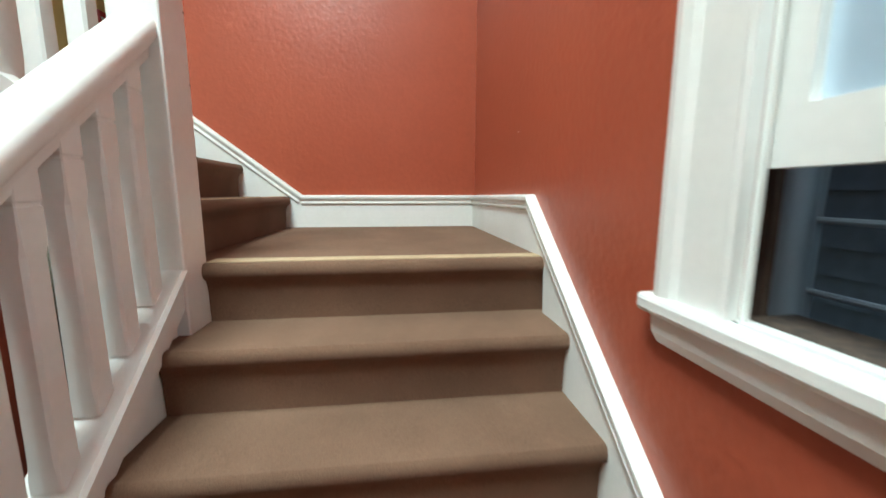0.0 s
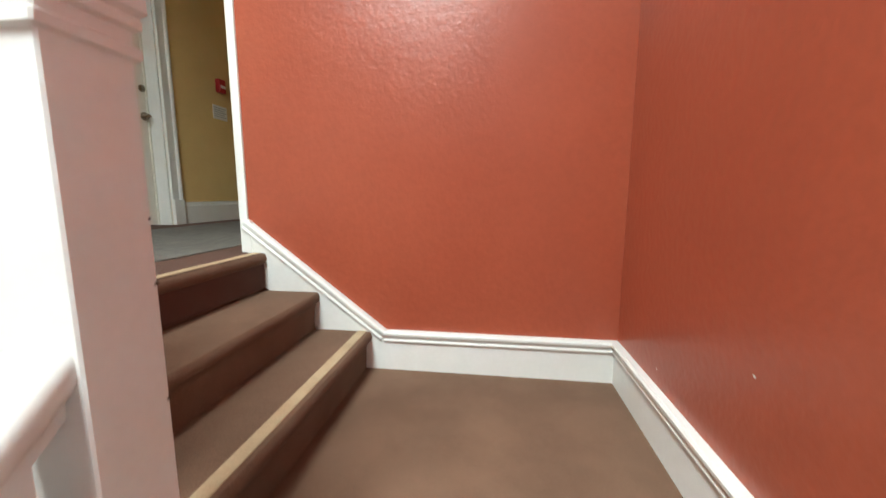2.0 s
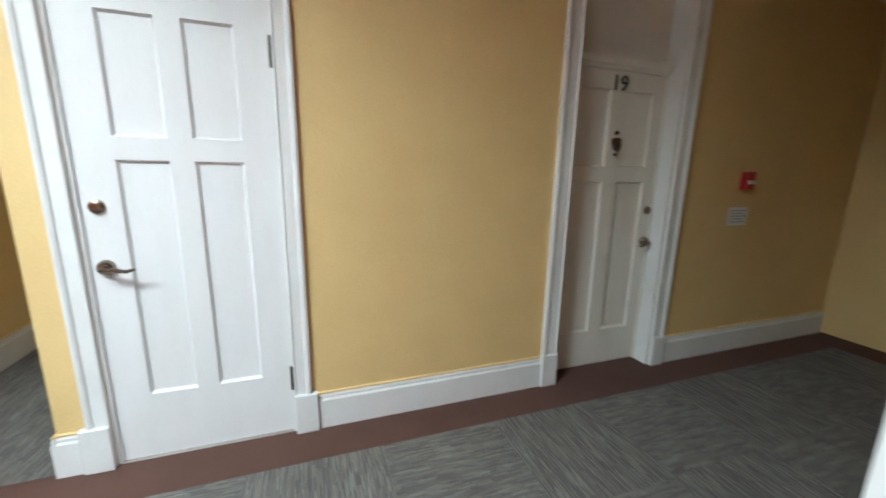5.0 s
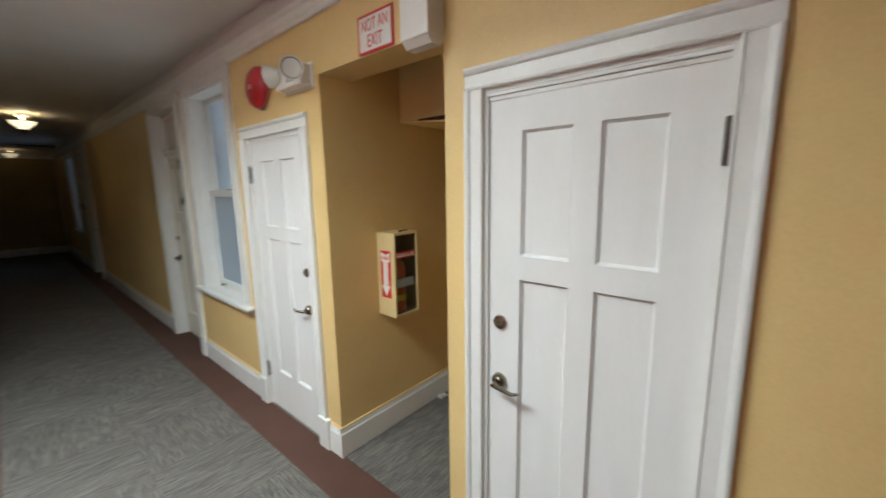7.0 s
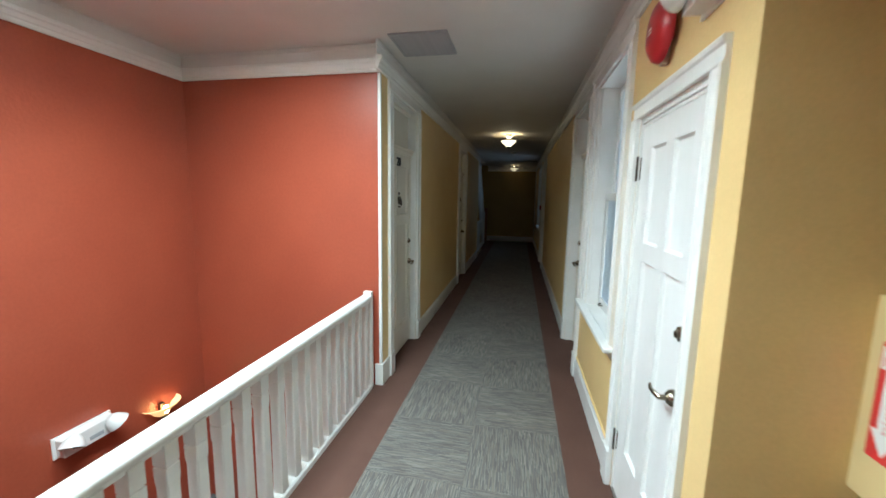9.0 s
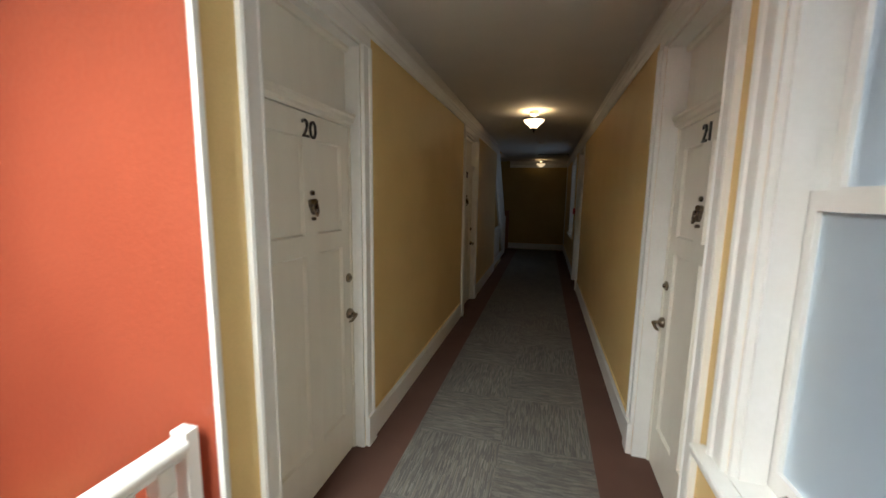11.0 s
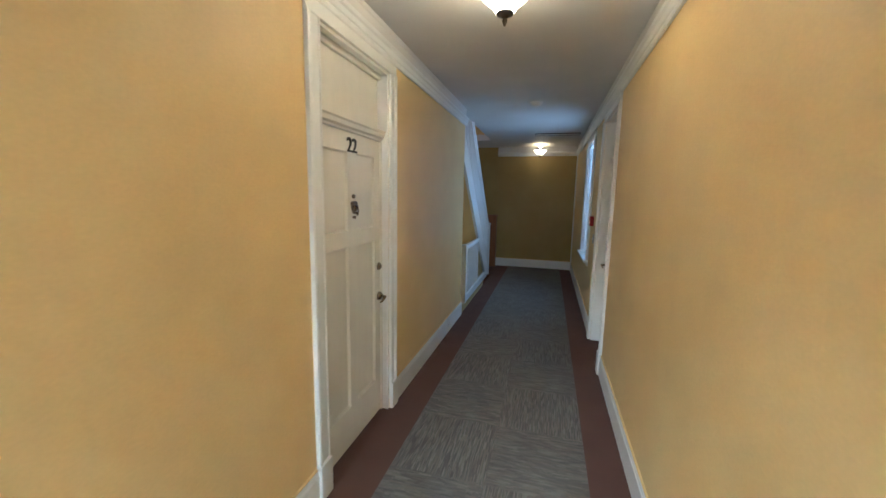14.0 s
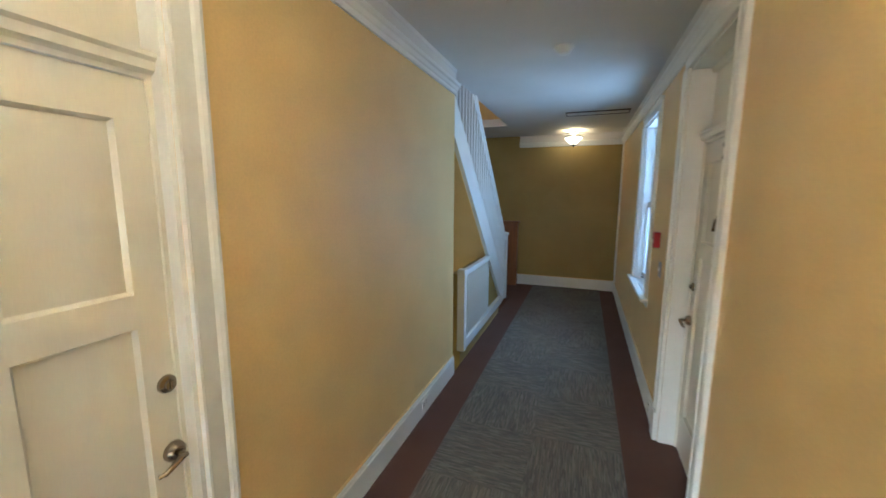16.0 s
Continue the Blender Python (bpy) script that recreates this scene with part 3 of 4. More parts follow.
# ---------------------------------------------------------------- windows
def sash(name, parent, x0, x1, z0, z1, y, glass, rail=0.05, stile=0.045):
    bm = bmesh.new()
    slab(bm, x0, x1, z0, z1, [(x0 + stile, x1 - stile, z0 + rail, z1 - rail * 0.8)], lambda u, v, t: (u, y + 0.035 * t, v))
    s = part(name, bm, WHITE, parent)
    bm = bmesh.new()
    box(bm, x0 + stile - 0.004, x1 - stile + 0.004, y + 0.015, y + 0.020, z0 + rail - 0.004, z1 - rail * 0.8 + 0.004)
    p = part("pane", bm, glass, s)
    p.visible_shadow = False
    return s


def sash_window(name, m, w, z0, z1, meet, label, glass, raised=0.0, setback=0.05, cas=CAS, stops=True, deep=0.16, nose=0.065, ear=0.045, lining=0.018, inset=0.02, stile=0.045):
    top = thing(name, m, label, "window", kind="structure")

    def side(a, b, up):
        bm = bmesh.new()
        prism(bm, [(u, v * cas / CAS) for u, v in CASP], a, b, (0, -1, 0), up)
        part("casing", bm, WHITE, top)
    side((0, 0, z0), (0, 0, z1), (-1, 0, 0))
    side((w, 0, z0), (w, 0, z1), (1, 0, 0))
    side((-cas, 0, z1), (w + cas, 0, z1), (0, 0, 1))
    bm = bmesh.new()
    box(bm, 0.0, lining, 0.001, deep, z0, z1)
    box(bm, w - lining, w, 0.001, deep, z0, z1)
    box(bm, lining, w - lining, 0.001, deep, z1 - 0.018, z1)
    if stops:
        box(bm, 0.018, 0.034, 0.02, setback - 0.004, z0, z1 - 0.018)
        box(bm, w - 0.034, w - 0.018, 0.02, setback - 0.004, z0, z1 - 0.018)
    part("window_frame", bm, WHITE, top)
    bm = bmesh.new()
    box(bm, -cas - ear, w + cas + ear, -nose, -0.001, z0 - 0.032, z0, 0.009)
    box(bm, 0.0, w, -0.002, max(deep, 0.02), z0 - 0.032, z0)
    part("window_sill", bm, WHITE, top)
    bm = bmesh.new()
    prism(bm, [(0, 0), (0.010, 0), (0.022, 0.02), (0.026, 0.05), (0, 0.05)], (-cas, 0, z0 - 0.082), (w + cas, 0, z0 - 0.082), (0, -1, 0), (0, 0, 1))
    part("apron", bm, WHITE, top)
    lo = sash("lower_sash", top, inset, w - inset, z0 + raised, meet + raised, setback, glass, 0.07, stile)
    sash("upper_sash", top, inset, w - inset, meet - 0.04, z1 - 0.02, setback + 0.045, glass, 0.05, stile)
    for x in (0.16, w - 0.16):
        bm = bmesh.new()
        tube(bm, [(x - 0.03, setback - 0.001, z0 + raised + 0.035), (x - 0.022, setback - 0.022, z0 + raised + 0.03), (x, setback - 0.028, z0 + raised + 0.03), (x + 0.022, setback - 0.022, z0 + raised + 0.03), (x + 0.03, setback - 0.001, z0 + raised + 0.035)], [0.006] * 5, 8)
        part("sash_lift", bm, DARKMETAL, lo, "dark bronze sash lift", True)
    bm = bmesh.new()
    box(bm, w / 2 - 0.03, w / 2 + 0.03, setback + 0.005, setback + 0.03, meet + raised, meet + raised + 0.014, 0.003)
    part("sash_lock", bm, STEEL, top, "steel sash lock")
    return top


sash_window("window_1", pose(XR, WIN[1], 0, 0, 0, -90), WIN[1] - WIN[0], 0.77, 2.52, 1.69, "white double-hung window with frosted panes", FROST, setback=0.10)
sash_window("window_2", pose(XR, WINF[1], 0, 0, 0, -90), WINF[1] - WINF[0], 0.82, 2.46, 1.66, "white double-hung window with frosted panes", FROST, setback=0.07)
sash_window("window_3", pose(X_WEST, 1.035, 0, 0, 0, 90), 0.765, -0.475, 1.62, 0.56, "white double-hung stair window, raised open a hand's width", FROST, raised=0.197, setback=0.012, cas=0.135, stops=False, deep=0.008, nose=0.036, ear=0.03, lining=0.008, inset=0.001, stile=0.04)

# ---------------------------------------------------------------- stairs
NOSE = [(0.0, -0.02), (0.003, -0.008), (0.010, -0.001), (0.022, 0.0)]


def step_profile(run):
    return [(0.030, -RISE - 0.02), (0.026, -0.075), (0.018, -0.050), (0.005, -0.040), (0.0, -0.030), *NOSE, (run + 0.035, 0.0), (run + 0.035, -RISE - 0.02)]


stair = thing("staircase_lower", pose(0, 0, 0), "brown carpeted stair flight with rounded nosings", "stairs", kind="structure")
for i in range(9):
    bm = bmesh.new()
    z, y = LAND - RISE * (i + 1), 0.597 + RUN * i
    prism(bm, step_profile(RUN), (X_WEST, y, z), (-0.215, y, z), (0, -1, 0), (0, 0, 1))
    part("step", bm, CARPET, stair, smooth=True)
bm = bmesh.new()
prism(bm, step_profile(1.08), (X_WEST, 0.408, LAND), (-0.16, 0.408, LAND), (0, -1, 0), (0, 0, 1))
part("landing", bm, CARPET, stair, smooth=True)
bm = bmesh.new()
box(bm, X_WEST + 0.016, -0.245, 0.328, 0.385, LAND - 0.001, LAND + 0.002)
part("nosing_strip", bm, STRIP, stair, "worn tan nosing strip")
UP = [(-0.192, -2 * RISE), (0.039, -RISE), (0.276, 0.0)]
stair2 = thing("staircase_upper", pose(0, 0, 0), "brown carpeted upper stair flight with tan nosing strips", "stairs", kind="structure")
for i, (x, z) in enumerate(UP):
    bm = bmesh.new()
    prism(bm, step_profile(0.235 if i < 2 else 0.02), (x, Y_RED, z), (x, 0.40, z), (1, 0, 0), (0, 0, 1))
    part("step", bm, CARPET, stair2, smooth=True)
    if i != 1:
        bm = bmesh.new()
        box(bm, x + 0.024, x + 0.062, Y_RED + 0.016, 0.40, z - 0.001, z + 0.002)
        part("nosing_strip", bm, STRIP, stair2, "worn tan nosing strip")

# skirting boards that follow the stair
SKCAP = [(0, -0.040), (0.0145, -0.040), (0.024, -0.034), (0.025, -0.028), (0.018, -0.022), (0.020, -0.014), (0.031, -0.006), (0.032, 0.004), (0.024, 0.011), (0, 0.012)]


def skirting(pts, low, base, out):
    """A board of that top line over a low line, with a moulded cap."""
    top = thing("trim_stair_skirting", pose(0, 0, 0), "white moulded stair skirting board on the red wall", "trim", kind="structure")
    out = Vector(out)
    bm = bmesh.new()
    poly = [Vector(p) for p in (*pts, *low)]
    one = [bm.verts.new(p) for p in poly]
    two = [bm.verts.new(p + out * 0.015) for p in poly]
    bm.faces.new(one)
    bm.faces.new(two[::-1])
    for i in range(len(poly)):
        j = (i + 1) % len(poly)
        bm.faces.new((one[i], one[j], two[j], two[i]))
    part("board", bm, WHITE, top)
    for a, b in zip(pts, pts[1:]):
        a, b = Vector(a), Vector(b)
        d = (b - a).normalized()
        up = out.cross(d)
        up = up if up.z > 0 else -up
        bm = bmesh.new()
        prism(bm, SKCAP, a - d * 0.002, b + d * 0.002, out, up)
        part("cap_moulding", bm, WHITE, top)


skirting([(X_WEST, Y_RED, -0.335), (-0.25, Y_RED, -0.335), (XS - 0.03, Y_RED, 0.135)], [(XS - 0.03, Y_RED, -0.10), (0.10, Y_RED, -0.30), (-0.15, Y_RED, LAND - 0.01), (X_WEST, Y_RED, LAND - 0.01)], 0, (0, 1, 0))
SL = RISE / RUN
skirting([(X_WEST, Y_RED, -0.335), (X_WEST, 0.265, -0.325), (X_WEST, 2.25, -0.325 - 0.76 * 1.985)], [(X_WEST, 2.25, -2.6), (X_WEST, 0.42, LAND - 0.35), (X_WEST, 0.40, LAND - 0.01), (X_WEST, Y_RED, LAND - 0.01)], 0, (1, 0, 0))
bm = bmesh.new()
box(bm, XS - 0.05, XS - 0.03, Y_RED, Y_RED + 0.018, 0.0, 0.14)
solid("trim_skirting_end", bm, WHITE, "white end block of the stair skirting", "trim")


# ---------------------------------------------------------------- railings
def post_mesh(profile, name, mat=WHITE):
    """Square rings of (half width, z, chamfer)."""
    bm = bmesh.new()
    rings = []
    for hw, z, ch in profile:
        c = max(ch, 0.0015)
        pts = [(hw, hw - c), (hw - c, hw), (-hw + c, hw), (-hw, hw - c), (-hw, -hw + c), (-hw + c, -hw), (hw - c, -hw), (hw, -hw + c)]
        rings.append([bm.verts.new((x, y, z)) for x, y in pts])
    for p, q in zip(rings, rings[1:]):
        for i in range(8):
            bm.faces.new((p[i], p[(i + 1) % 8], q[(i + 1) % 8], q[i]))
    bm.faces.new(rings[0][::-1])
    bm.faces.new(rings[-1])
    return finish(bm, name, mat)


def baluster_mesh(h, hw=0.024):
    a = h - 0.15
    return post_mesh([(hw, 0, 0.002), (hw, 0.02, 0.002), (hw * 0.99, 0.05, 0.005), (hw * 0.96, h * 0.45, 0.006), (hw * 0.95, a - 0.02, 0.006), (hw, a, 0.003), (hw, a + 0.055, 0.002), (hw * 0.9, a + 0.058, 0.002), (hw * 0.9, a + 0.062, 0.002), (hw, a + 0.065, 0.002), (hw, h, 0.002)], "baluster")


RAILH = [(0.020, -0.075), (0.022, -0.058), (0.032, -0.050), (0.039, -0.040), (0.041, -0.028), (0.039, -0.016), (0.032, -0.006), (0.020, 0.000), (0.008, 0.002)]
RAILP = RAILH + [(-u, v) for u, v in reversed(RAILH)]


def newel(parent, x, y, z0, z1, hw=0.077):
    c = z1 - 0.085
    me = post_mesh([(hw, z0, 0.003), (hw, c - 0.03, 0.003), (hw + 0.007, c - 0.026, 0.003), (hw + 0.007, c - 0.014, 0.003), (hw + 0.001, c - 0.010, 0.003), (hw + 0.001, c + 0.006, 0.003), (hw + 0.009, c + 0.010, 0.003), (hw + 0.009, c + 0.020, 0.003), (hw + 0.006, c + 0.024, 0.003), (hw + 0.014, c + 0.032, 0.003), (hw + 0.013, c + 0.070, 0.003), (hw + 0.009, c + 0.074, 0.003), (0.01, z1, 0.002)], "newel_post")
    return piece("newel_post", me, parent, pose(x, y, 0))


rail = thing("stair_railing", pose(0, 0, 0), "white painted railing with square balusters beside the stair", "railing")
newel(rail, -0.188, 0.431, LAND - 0.34, 0.535, 0.055)
bm = bmesh.new()
ya, yb, RS = 0.478, 2.25, SL
prism(bm, [(u * 1.12, v * 1.02) for u, v in RAILP], (-0.19, ya, 0.100 - RS * (ya - 0.475)), (-0.19, yb, 0.100 - RS * (yb - 0.475)), (1, 0, 0), Vector((0, RS, 1)).normalized())
part("handrail", bm, WHITE, rail, smooth=True)
cap0 = lambda y: -0.497 - SL * (y - 0.486)
bm = bmesh.new()
prism(bm, [(-0.045, -0.10), (-0.045, -0.03), (-0.052, -0.022), (-0.056, -0.010), (-0.048, 0), (0.048, 0), (0.056, -0.010), (0.045, -0.03), (0.045, -0.10)], (-0.19, ya, cap0(ya)), (-0.19, yb, cap0(yb)), (1, 0, 0), (0, 0, 1))
part("stringer_cap", bm, WHITE, rail)
bm = bmesh.new()
prism(bm, [(-0.022, -0.42), (-0.022, -0.095), (0.025, -0.095), (0.025, -0.42)], (-0.19, ya, cap0(ya)), (-0.19, yb, cap0(yb)), (1, 0, 0), (0, 0, 1))
part("stringer", bm, WHITE, rail)
bal = baluster_mesh(0.555, 0.0235)
for i in range(18):
    y = 0.547 + 0.0915 * i
    piece("baluster", bal, rail, pose(-0.19, y, cap0(y) - 0.012))
# short rail up to the corridor
newel(rail, 0.19, 0.398, -0.30, 0.93, 0.06)
bm = bmesh.new()
prism(bm, RAILP, (-0.12, 0.428, 0.47), (0.14, 0.410, 0.66), (0, 1, 0), Vector((-0.6, 0, 0.8)))
part("handrail", bm, WHITE, rail, smooth=True)
bm = bmesh.new()
prism(bm, [(-0.025, -0.32), (-0.025, 0.0), (0.025, 0.0), (0.025, -0.32)], (-0.10, 0.43, -0.20), (0.14, 0.43, -0.03), (0, 1, 0), (0, 0, 1))
part("stringer", bm, WHITE, rail)
bal3 = baluster_mesh(0.58)
for x in (-0.035, 0.06):
    piece("baluster", bal3, rail, pose(x, 0.412, -0.17 + 0.7 * (x + 0.10)))

hall_rail = thing("hall_railing", pose(0, 0, 0), "white painted railing with square balusters along the corridor edge", "railing")
bm = bmesh.new()
prism(bm, [(u * 1.05, v) for u, v in RAILP], (0.185, 0.45, 0.828), (0.185, Y_END - 0.08, 0.828), (1, 0, 0), (0, 0, 1))
part("handrail", bm, WHITE, hall_rail, smooth=True)
bm = bmesh.new()
box(bm, 0.152, 0.220, Y_END - 0.088, Y_END - 0.036, 0.0, 0.848, 0.004)
part("wall_post", bm, WHITE, hall_rail)
bm = bmesh.new()
prism(bm, [(-0.05, 0), (-0.05, 0.028), (-0.04, 0.040), (0.028, 0.040), (0.040, 0.028), (0.043, 0)], (0.185, 0.45, 0), (0.185, Y_END - 0.088, 0), (1, 0, 0), (0, 0, 1))
part("bottom_rail", bm, WHITE, hall_rail)
bal2 = baluster_mesh(0.728, 0.029)
n = 26
for i in range(n):
    piece("baluster", bal2, hall_rail, pose(0.185, Y_END - 0.155 - 0.1275 * i, 0.036))
bm = bmesh.new()
prism(bm, [(0, -0.28), (0.020, -0.28), (0.026, -0.262), (0.018, -0.25), (0.018, -0.06), (0.030, -0.045), (0.034, -0.02), (0.02, 0.0), (0, 0)], (0.199, 0.46, 0), (0.199, Y_END - 0.004, 0), (-1, 0, 0), (0, 0, 1))
part("fascia", bm, WHITE, hall_rail, "white moulded fascia under the railing")

# ---------------------------------------------------------------- fixtures
def ceiling_light(x, y, bowl=BOWL, lit=BULB):
    top = thing("ceiling_light", pose(x, y, CEILING), "lit alabaster bowl ceiling light with bronze rim", "ceiling light", "corridor ceiling lights")
    bm = bmesh.new()
    lathe(bm, [(0, 0), (0.062, 0), (0.062, -0.045), (0.055, -0.052), (0, -0.052)])
    part("canopy", bm, PLASTIC, top, "pale ceiling canopy", True)
    bm = bmesh.new()
    lathe(bm, [(0.142, -0.108), (0.130, -0.135), (0.104, -0.165), (0.075, -0.188), (0.058, -0.205), (0.046, -0.226), (0.0, -0.230), (0.0, -0.225), (0.042, -0.221), (0.053, -0.203), (0.071, -0.184), (0.100, -0.161), (0.126, -0.131), (0.138, -0.108)], steps=32)
    part("shade", bm, bowl, top, "glowing cream glass bowl", True)
    bm = bmesh.new()
    lathe(bm, [(0.138, -0.118), (0.150, -0.118), (0.153, -0.104), (0.148, -0.098), (0.138, -0.100), (0.138, -0.118)], steps=32)
    part("rim", bm, DARKMETAL, top, "dark bronze rim", True)
    bm = bmesh.new()
    lathe(bm, [(0.0, -0.222), (0.045, -0.226), (0.040, -0.236), (0.018, -0.244), (0.010, -0.252), (0.013, -0.260), (0.010, -0.272), (0.005, -0.286), (0.0, -0.288)], steps=16)
    part("finial", bm, DARKMETAL, top, "dark bronze finial", True)
    bm = bmesh.new()
    lathe(bm, [(0, -0.185), (0.018, -0.175), (0.030, -0.150), (0.028, -0.130), (0.014, -0.100), (0.012, -0.052), (0, -0.052)], steps=16)
    part("bulb", bm, lit, top, smooth=True)
    return top


ceiling_light(1.152, 8.36)
ceiling_light(1.165, 15.12, DIMBOWL, DIMBULB)
up_light = ceiling_light(-0.45, 12.9)
up_light.location.z = 5.4

det = thing("smoke_detector", pose(1.20, 11.22, CEILING), "round white smoke detector on the ceiling", "smoke detector")
bm = bmesh.new()
lathe(bm, [(0, 0), (0.070, 0), (0.070, -0.012), (0.062, -0.020), (0, -0.020)])
part("base", bm, PLASTIC, det, smooth=True)
bm = bmesh.new()
lathe(bm, [(0.056, -0.020), (0.054, -0.038), (0.040, -0.050), (0.0, -0.052)])
part("cover", bm, PLASTIC, det, smooth=True)


def ceiling_vent(name, x0, x1, y0, y1, label, slats):
    top = thing(name, pose(x0, y0, CEILING), label, "ceiling vent")
    w, d = x1 - x0, y1 - y0
    bm = bmesh.new()
    slab(bm, 0, w, 0, d, [(0.022, w - 0.022, 0.022, d - 0.022)], lambda u, v, t: (u, v, -0.012 * t))
    part("frame", bm, GREYP, top)
    bm = bmesh.new()
    box(bm, 0.02, w - 0.02, 0.02, d - 0.02, -0.003, -0.0005)
    part("backing", bm, GREYP, top)
    bm = bmesh.new()
    prism(bm, [(0, -0.002), (0.002, -0.001), (0.016, -0.010), (0.014, -0.011)], (0.022, 0, 0), (w - 0.022, 0, 0), (0, 1, 0), (0, 0, 1))
    me = finish(bm, "slat", GREYP)
    for i in range(slats):
        piece("slat", me, top, pose(0, 0.024 + (d - 0.062) * i / (slats - 1), 0))


ceiling_vent("ceiling_vent", 0.40, 0.84, 3.77, 4.215, "square grey ceiling return-air grille", 22)
hatch = thing("ceiling_hatch", pose(1.10, 13.58, CEILING), "slim framed ceiling grille near the end window", "ceiling hatch")
bm = bmesh.new()
slab(bm, 0, 0.78, 0, 0.225, [(0.015, 0.765, 0.015, 0.21)], lambda u, v, t: (u, v, -0.014 * t))
part("frame", bm, DARKMETAL, hatch, "dark hatch frame")
bm = bmesh.new()
box(bm, 0.015, 0.765, 0.015, 0.21, -0.008, -0.0005)
part("panel", bm, CEIL, hatch)


def emergency_light(m, tilt, label):
    """Local frame: against the wall plane y = 0, facing -y, centred on x, z."""
    top = thing("emergency_light", m, label, "emergency light", "emergency lights")
    bm = bmesh.new()
    box(bm, -0.14, 0.14, -0.075, 0, -0.055, 0.055, 0.006)
    part("housing", bm, PLASTIC, top)
    bm = bmesh.new()
    box(bm, -0.155, 0.155, -0.012, 0.0, -0.068, 0.068, 0.004)
    part("back_plate", bm, PLASTIC, top)
    bm = bmesh.new()
    box(bm, -0.012, 0.062, -0.0765, -0.074, -0.03, -0.005)
    part("label_plate", bm, GREYP, top, "small grey printed label")
    for s in (-1, 1):
        base = Matrix.Translation((s * 0.120, -0.110, 0.018)) @ Vector((s * 0.85, -0.5, -0.12 - tilt)).to_track_quat("Z", "Y").to_matrix().to_4x4()
        bm = bmesh.new()
        lathe(bm, [(0, -0.062), (0.022, -0.060), (0.044, -0.038), (0.060, 0.0), (0.062, 0.012), (0.056, 0.012), (0.052, 0.0), (0.0, -0.01)], base, 24)
        head = part("lamp_head", bm, PLASTIC, top, "swivelling white lamp head", True)
        bm = bmesh.new()
        lathe(bm, [(0.054, 0.009), (0.045, -0.008), (0.02, -0.03), (0.0, -0.034)], base, 24)
        part("reflector", bm, LENS, head, "clear lens over a bright reflector", True)
        bm = bmesh.new()
        tube(bm, [(s * 0.09, -0.05, 0.0), (s * 0.12, -0.085, 0.01)], [0.016, 0.013], 10)
        part("swivel", bm, PLASTIC, head)
    return top


emergency_light(pose(XR, 2.34, 2.315, 0, 0, -90), 0, "white emergency light with two round lamp heads on the yellow wall")
emergency_light(pose(X_WEST2, 2.89, -0.05, 0, 0, 90) @ Matrix.Diagonal((1.2, 1.1, 1.1, 1)), 1.2, "white emergency light with two lamp heads on the red wall")

bell = thing("alarm_bell", pose(XR, 2.80, 2.345, 0, 0, -90), "round red fire alarm bell above the closet door", "alarm bell")
bm = bmesh.new()
lathe(bm, [(0, 0.082), (0.05, 0.080), (0.095, 0.070), (0.122, 0.050), (0.130, 0.028), (0.126, 0.026), (0.0, 0.03)], Matrix.Rotation(radians(90), 4, "X"), 32)
part("gong", bm, REDP, bell, smooth=True)
bm = bmesh.new()
box(bm, -0.05, 0.05, -0.032, 0, -0.05, 0.05)
part("base", bm, REDP, bell)
bm = bmesh.new()
box(bm, -0.012, 0.012, -0.03, 0, -0.14, -0.05, 0.003)
part("bracket", bm, STEEL, bell, "steel striker bracket")
bm = bmesh.new()
for z in (0.0, -0.015):
    box(bm, -0.02, 0.02, -0.084, -0.081, z, z + 0.006)
part("maker_print", bm, SIGNWHITE, bell, "two short pale print lines")

sign = thing("exit_sign", pose(XR, 1.655, 2.40, 0, 0, -90), "red and white sign reading not an exit", "sign")
bm = bmesh.new()
box(bm, -0.122, 0.122, -0.006, 0, -0.085, 0.085)
part("border", bm, SIGNRED, sign)
bm = bmesh.new()
box(bm, -0.110, 0.110, -0.0075, -0.004, -0.073, 0.073)
part("plate", bm, SIGNWHITE, sign)
for body, z, s in (("NOT AN", 0.033, 0.066), ("EXIT", -0.036, 0.072)):
    piece("lettering", text_mesh(body, s, 0.0005, SIGNRED), sign, Matrix.Translation((0, -0.0085, z)) @ Matrix.Rotation(radians(90), 4, "X") @ Matrix.Diagonal((0.72, 1.1, 1, 1)))

fix = thing("exit_lamp_box", pose(XR, 1.32, 2.265, 0, 0, -90), "white boxed lamp fixture above the recess", "wall light")
bm = bmesh.new()
box(bm, -0.075, 0.075, -0.10, 0, 0.0, 0.26, 0.008)
part("housing", bm, PLASTIC, fix)
bm = bmesh.new()
prism(bm, [(0, 0), (0.092, 0), (0.07, -0.025), (0.02, -0.025)], (-0.07, 0, 0), (0.07, 0, 0), (0, -1, 0), (0, 0, 1))
part("lens", bm, PLASTIC, fix, "pale downlight lens")

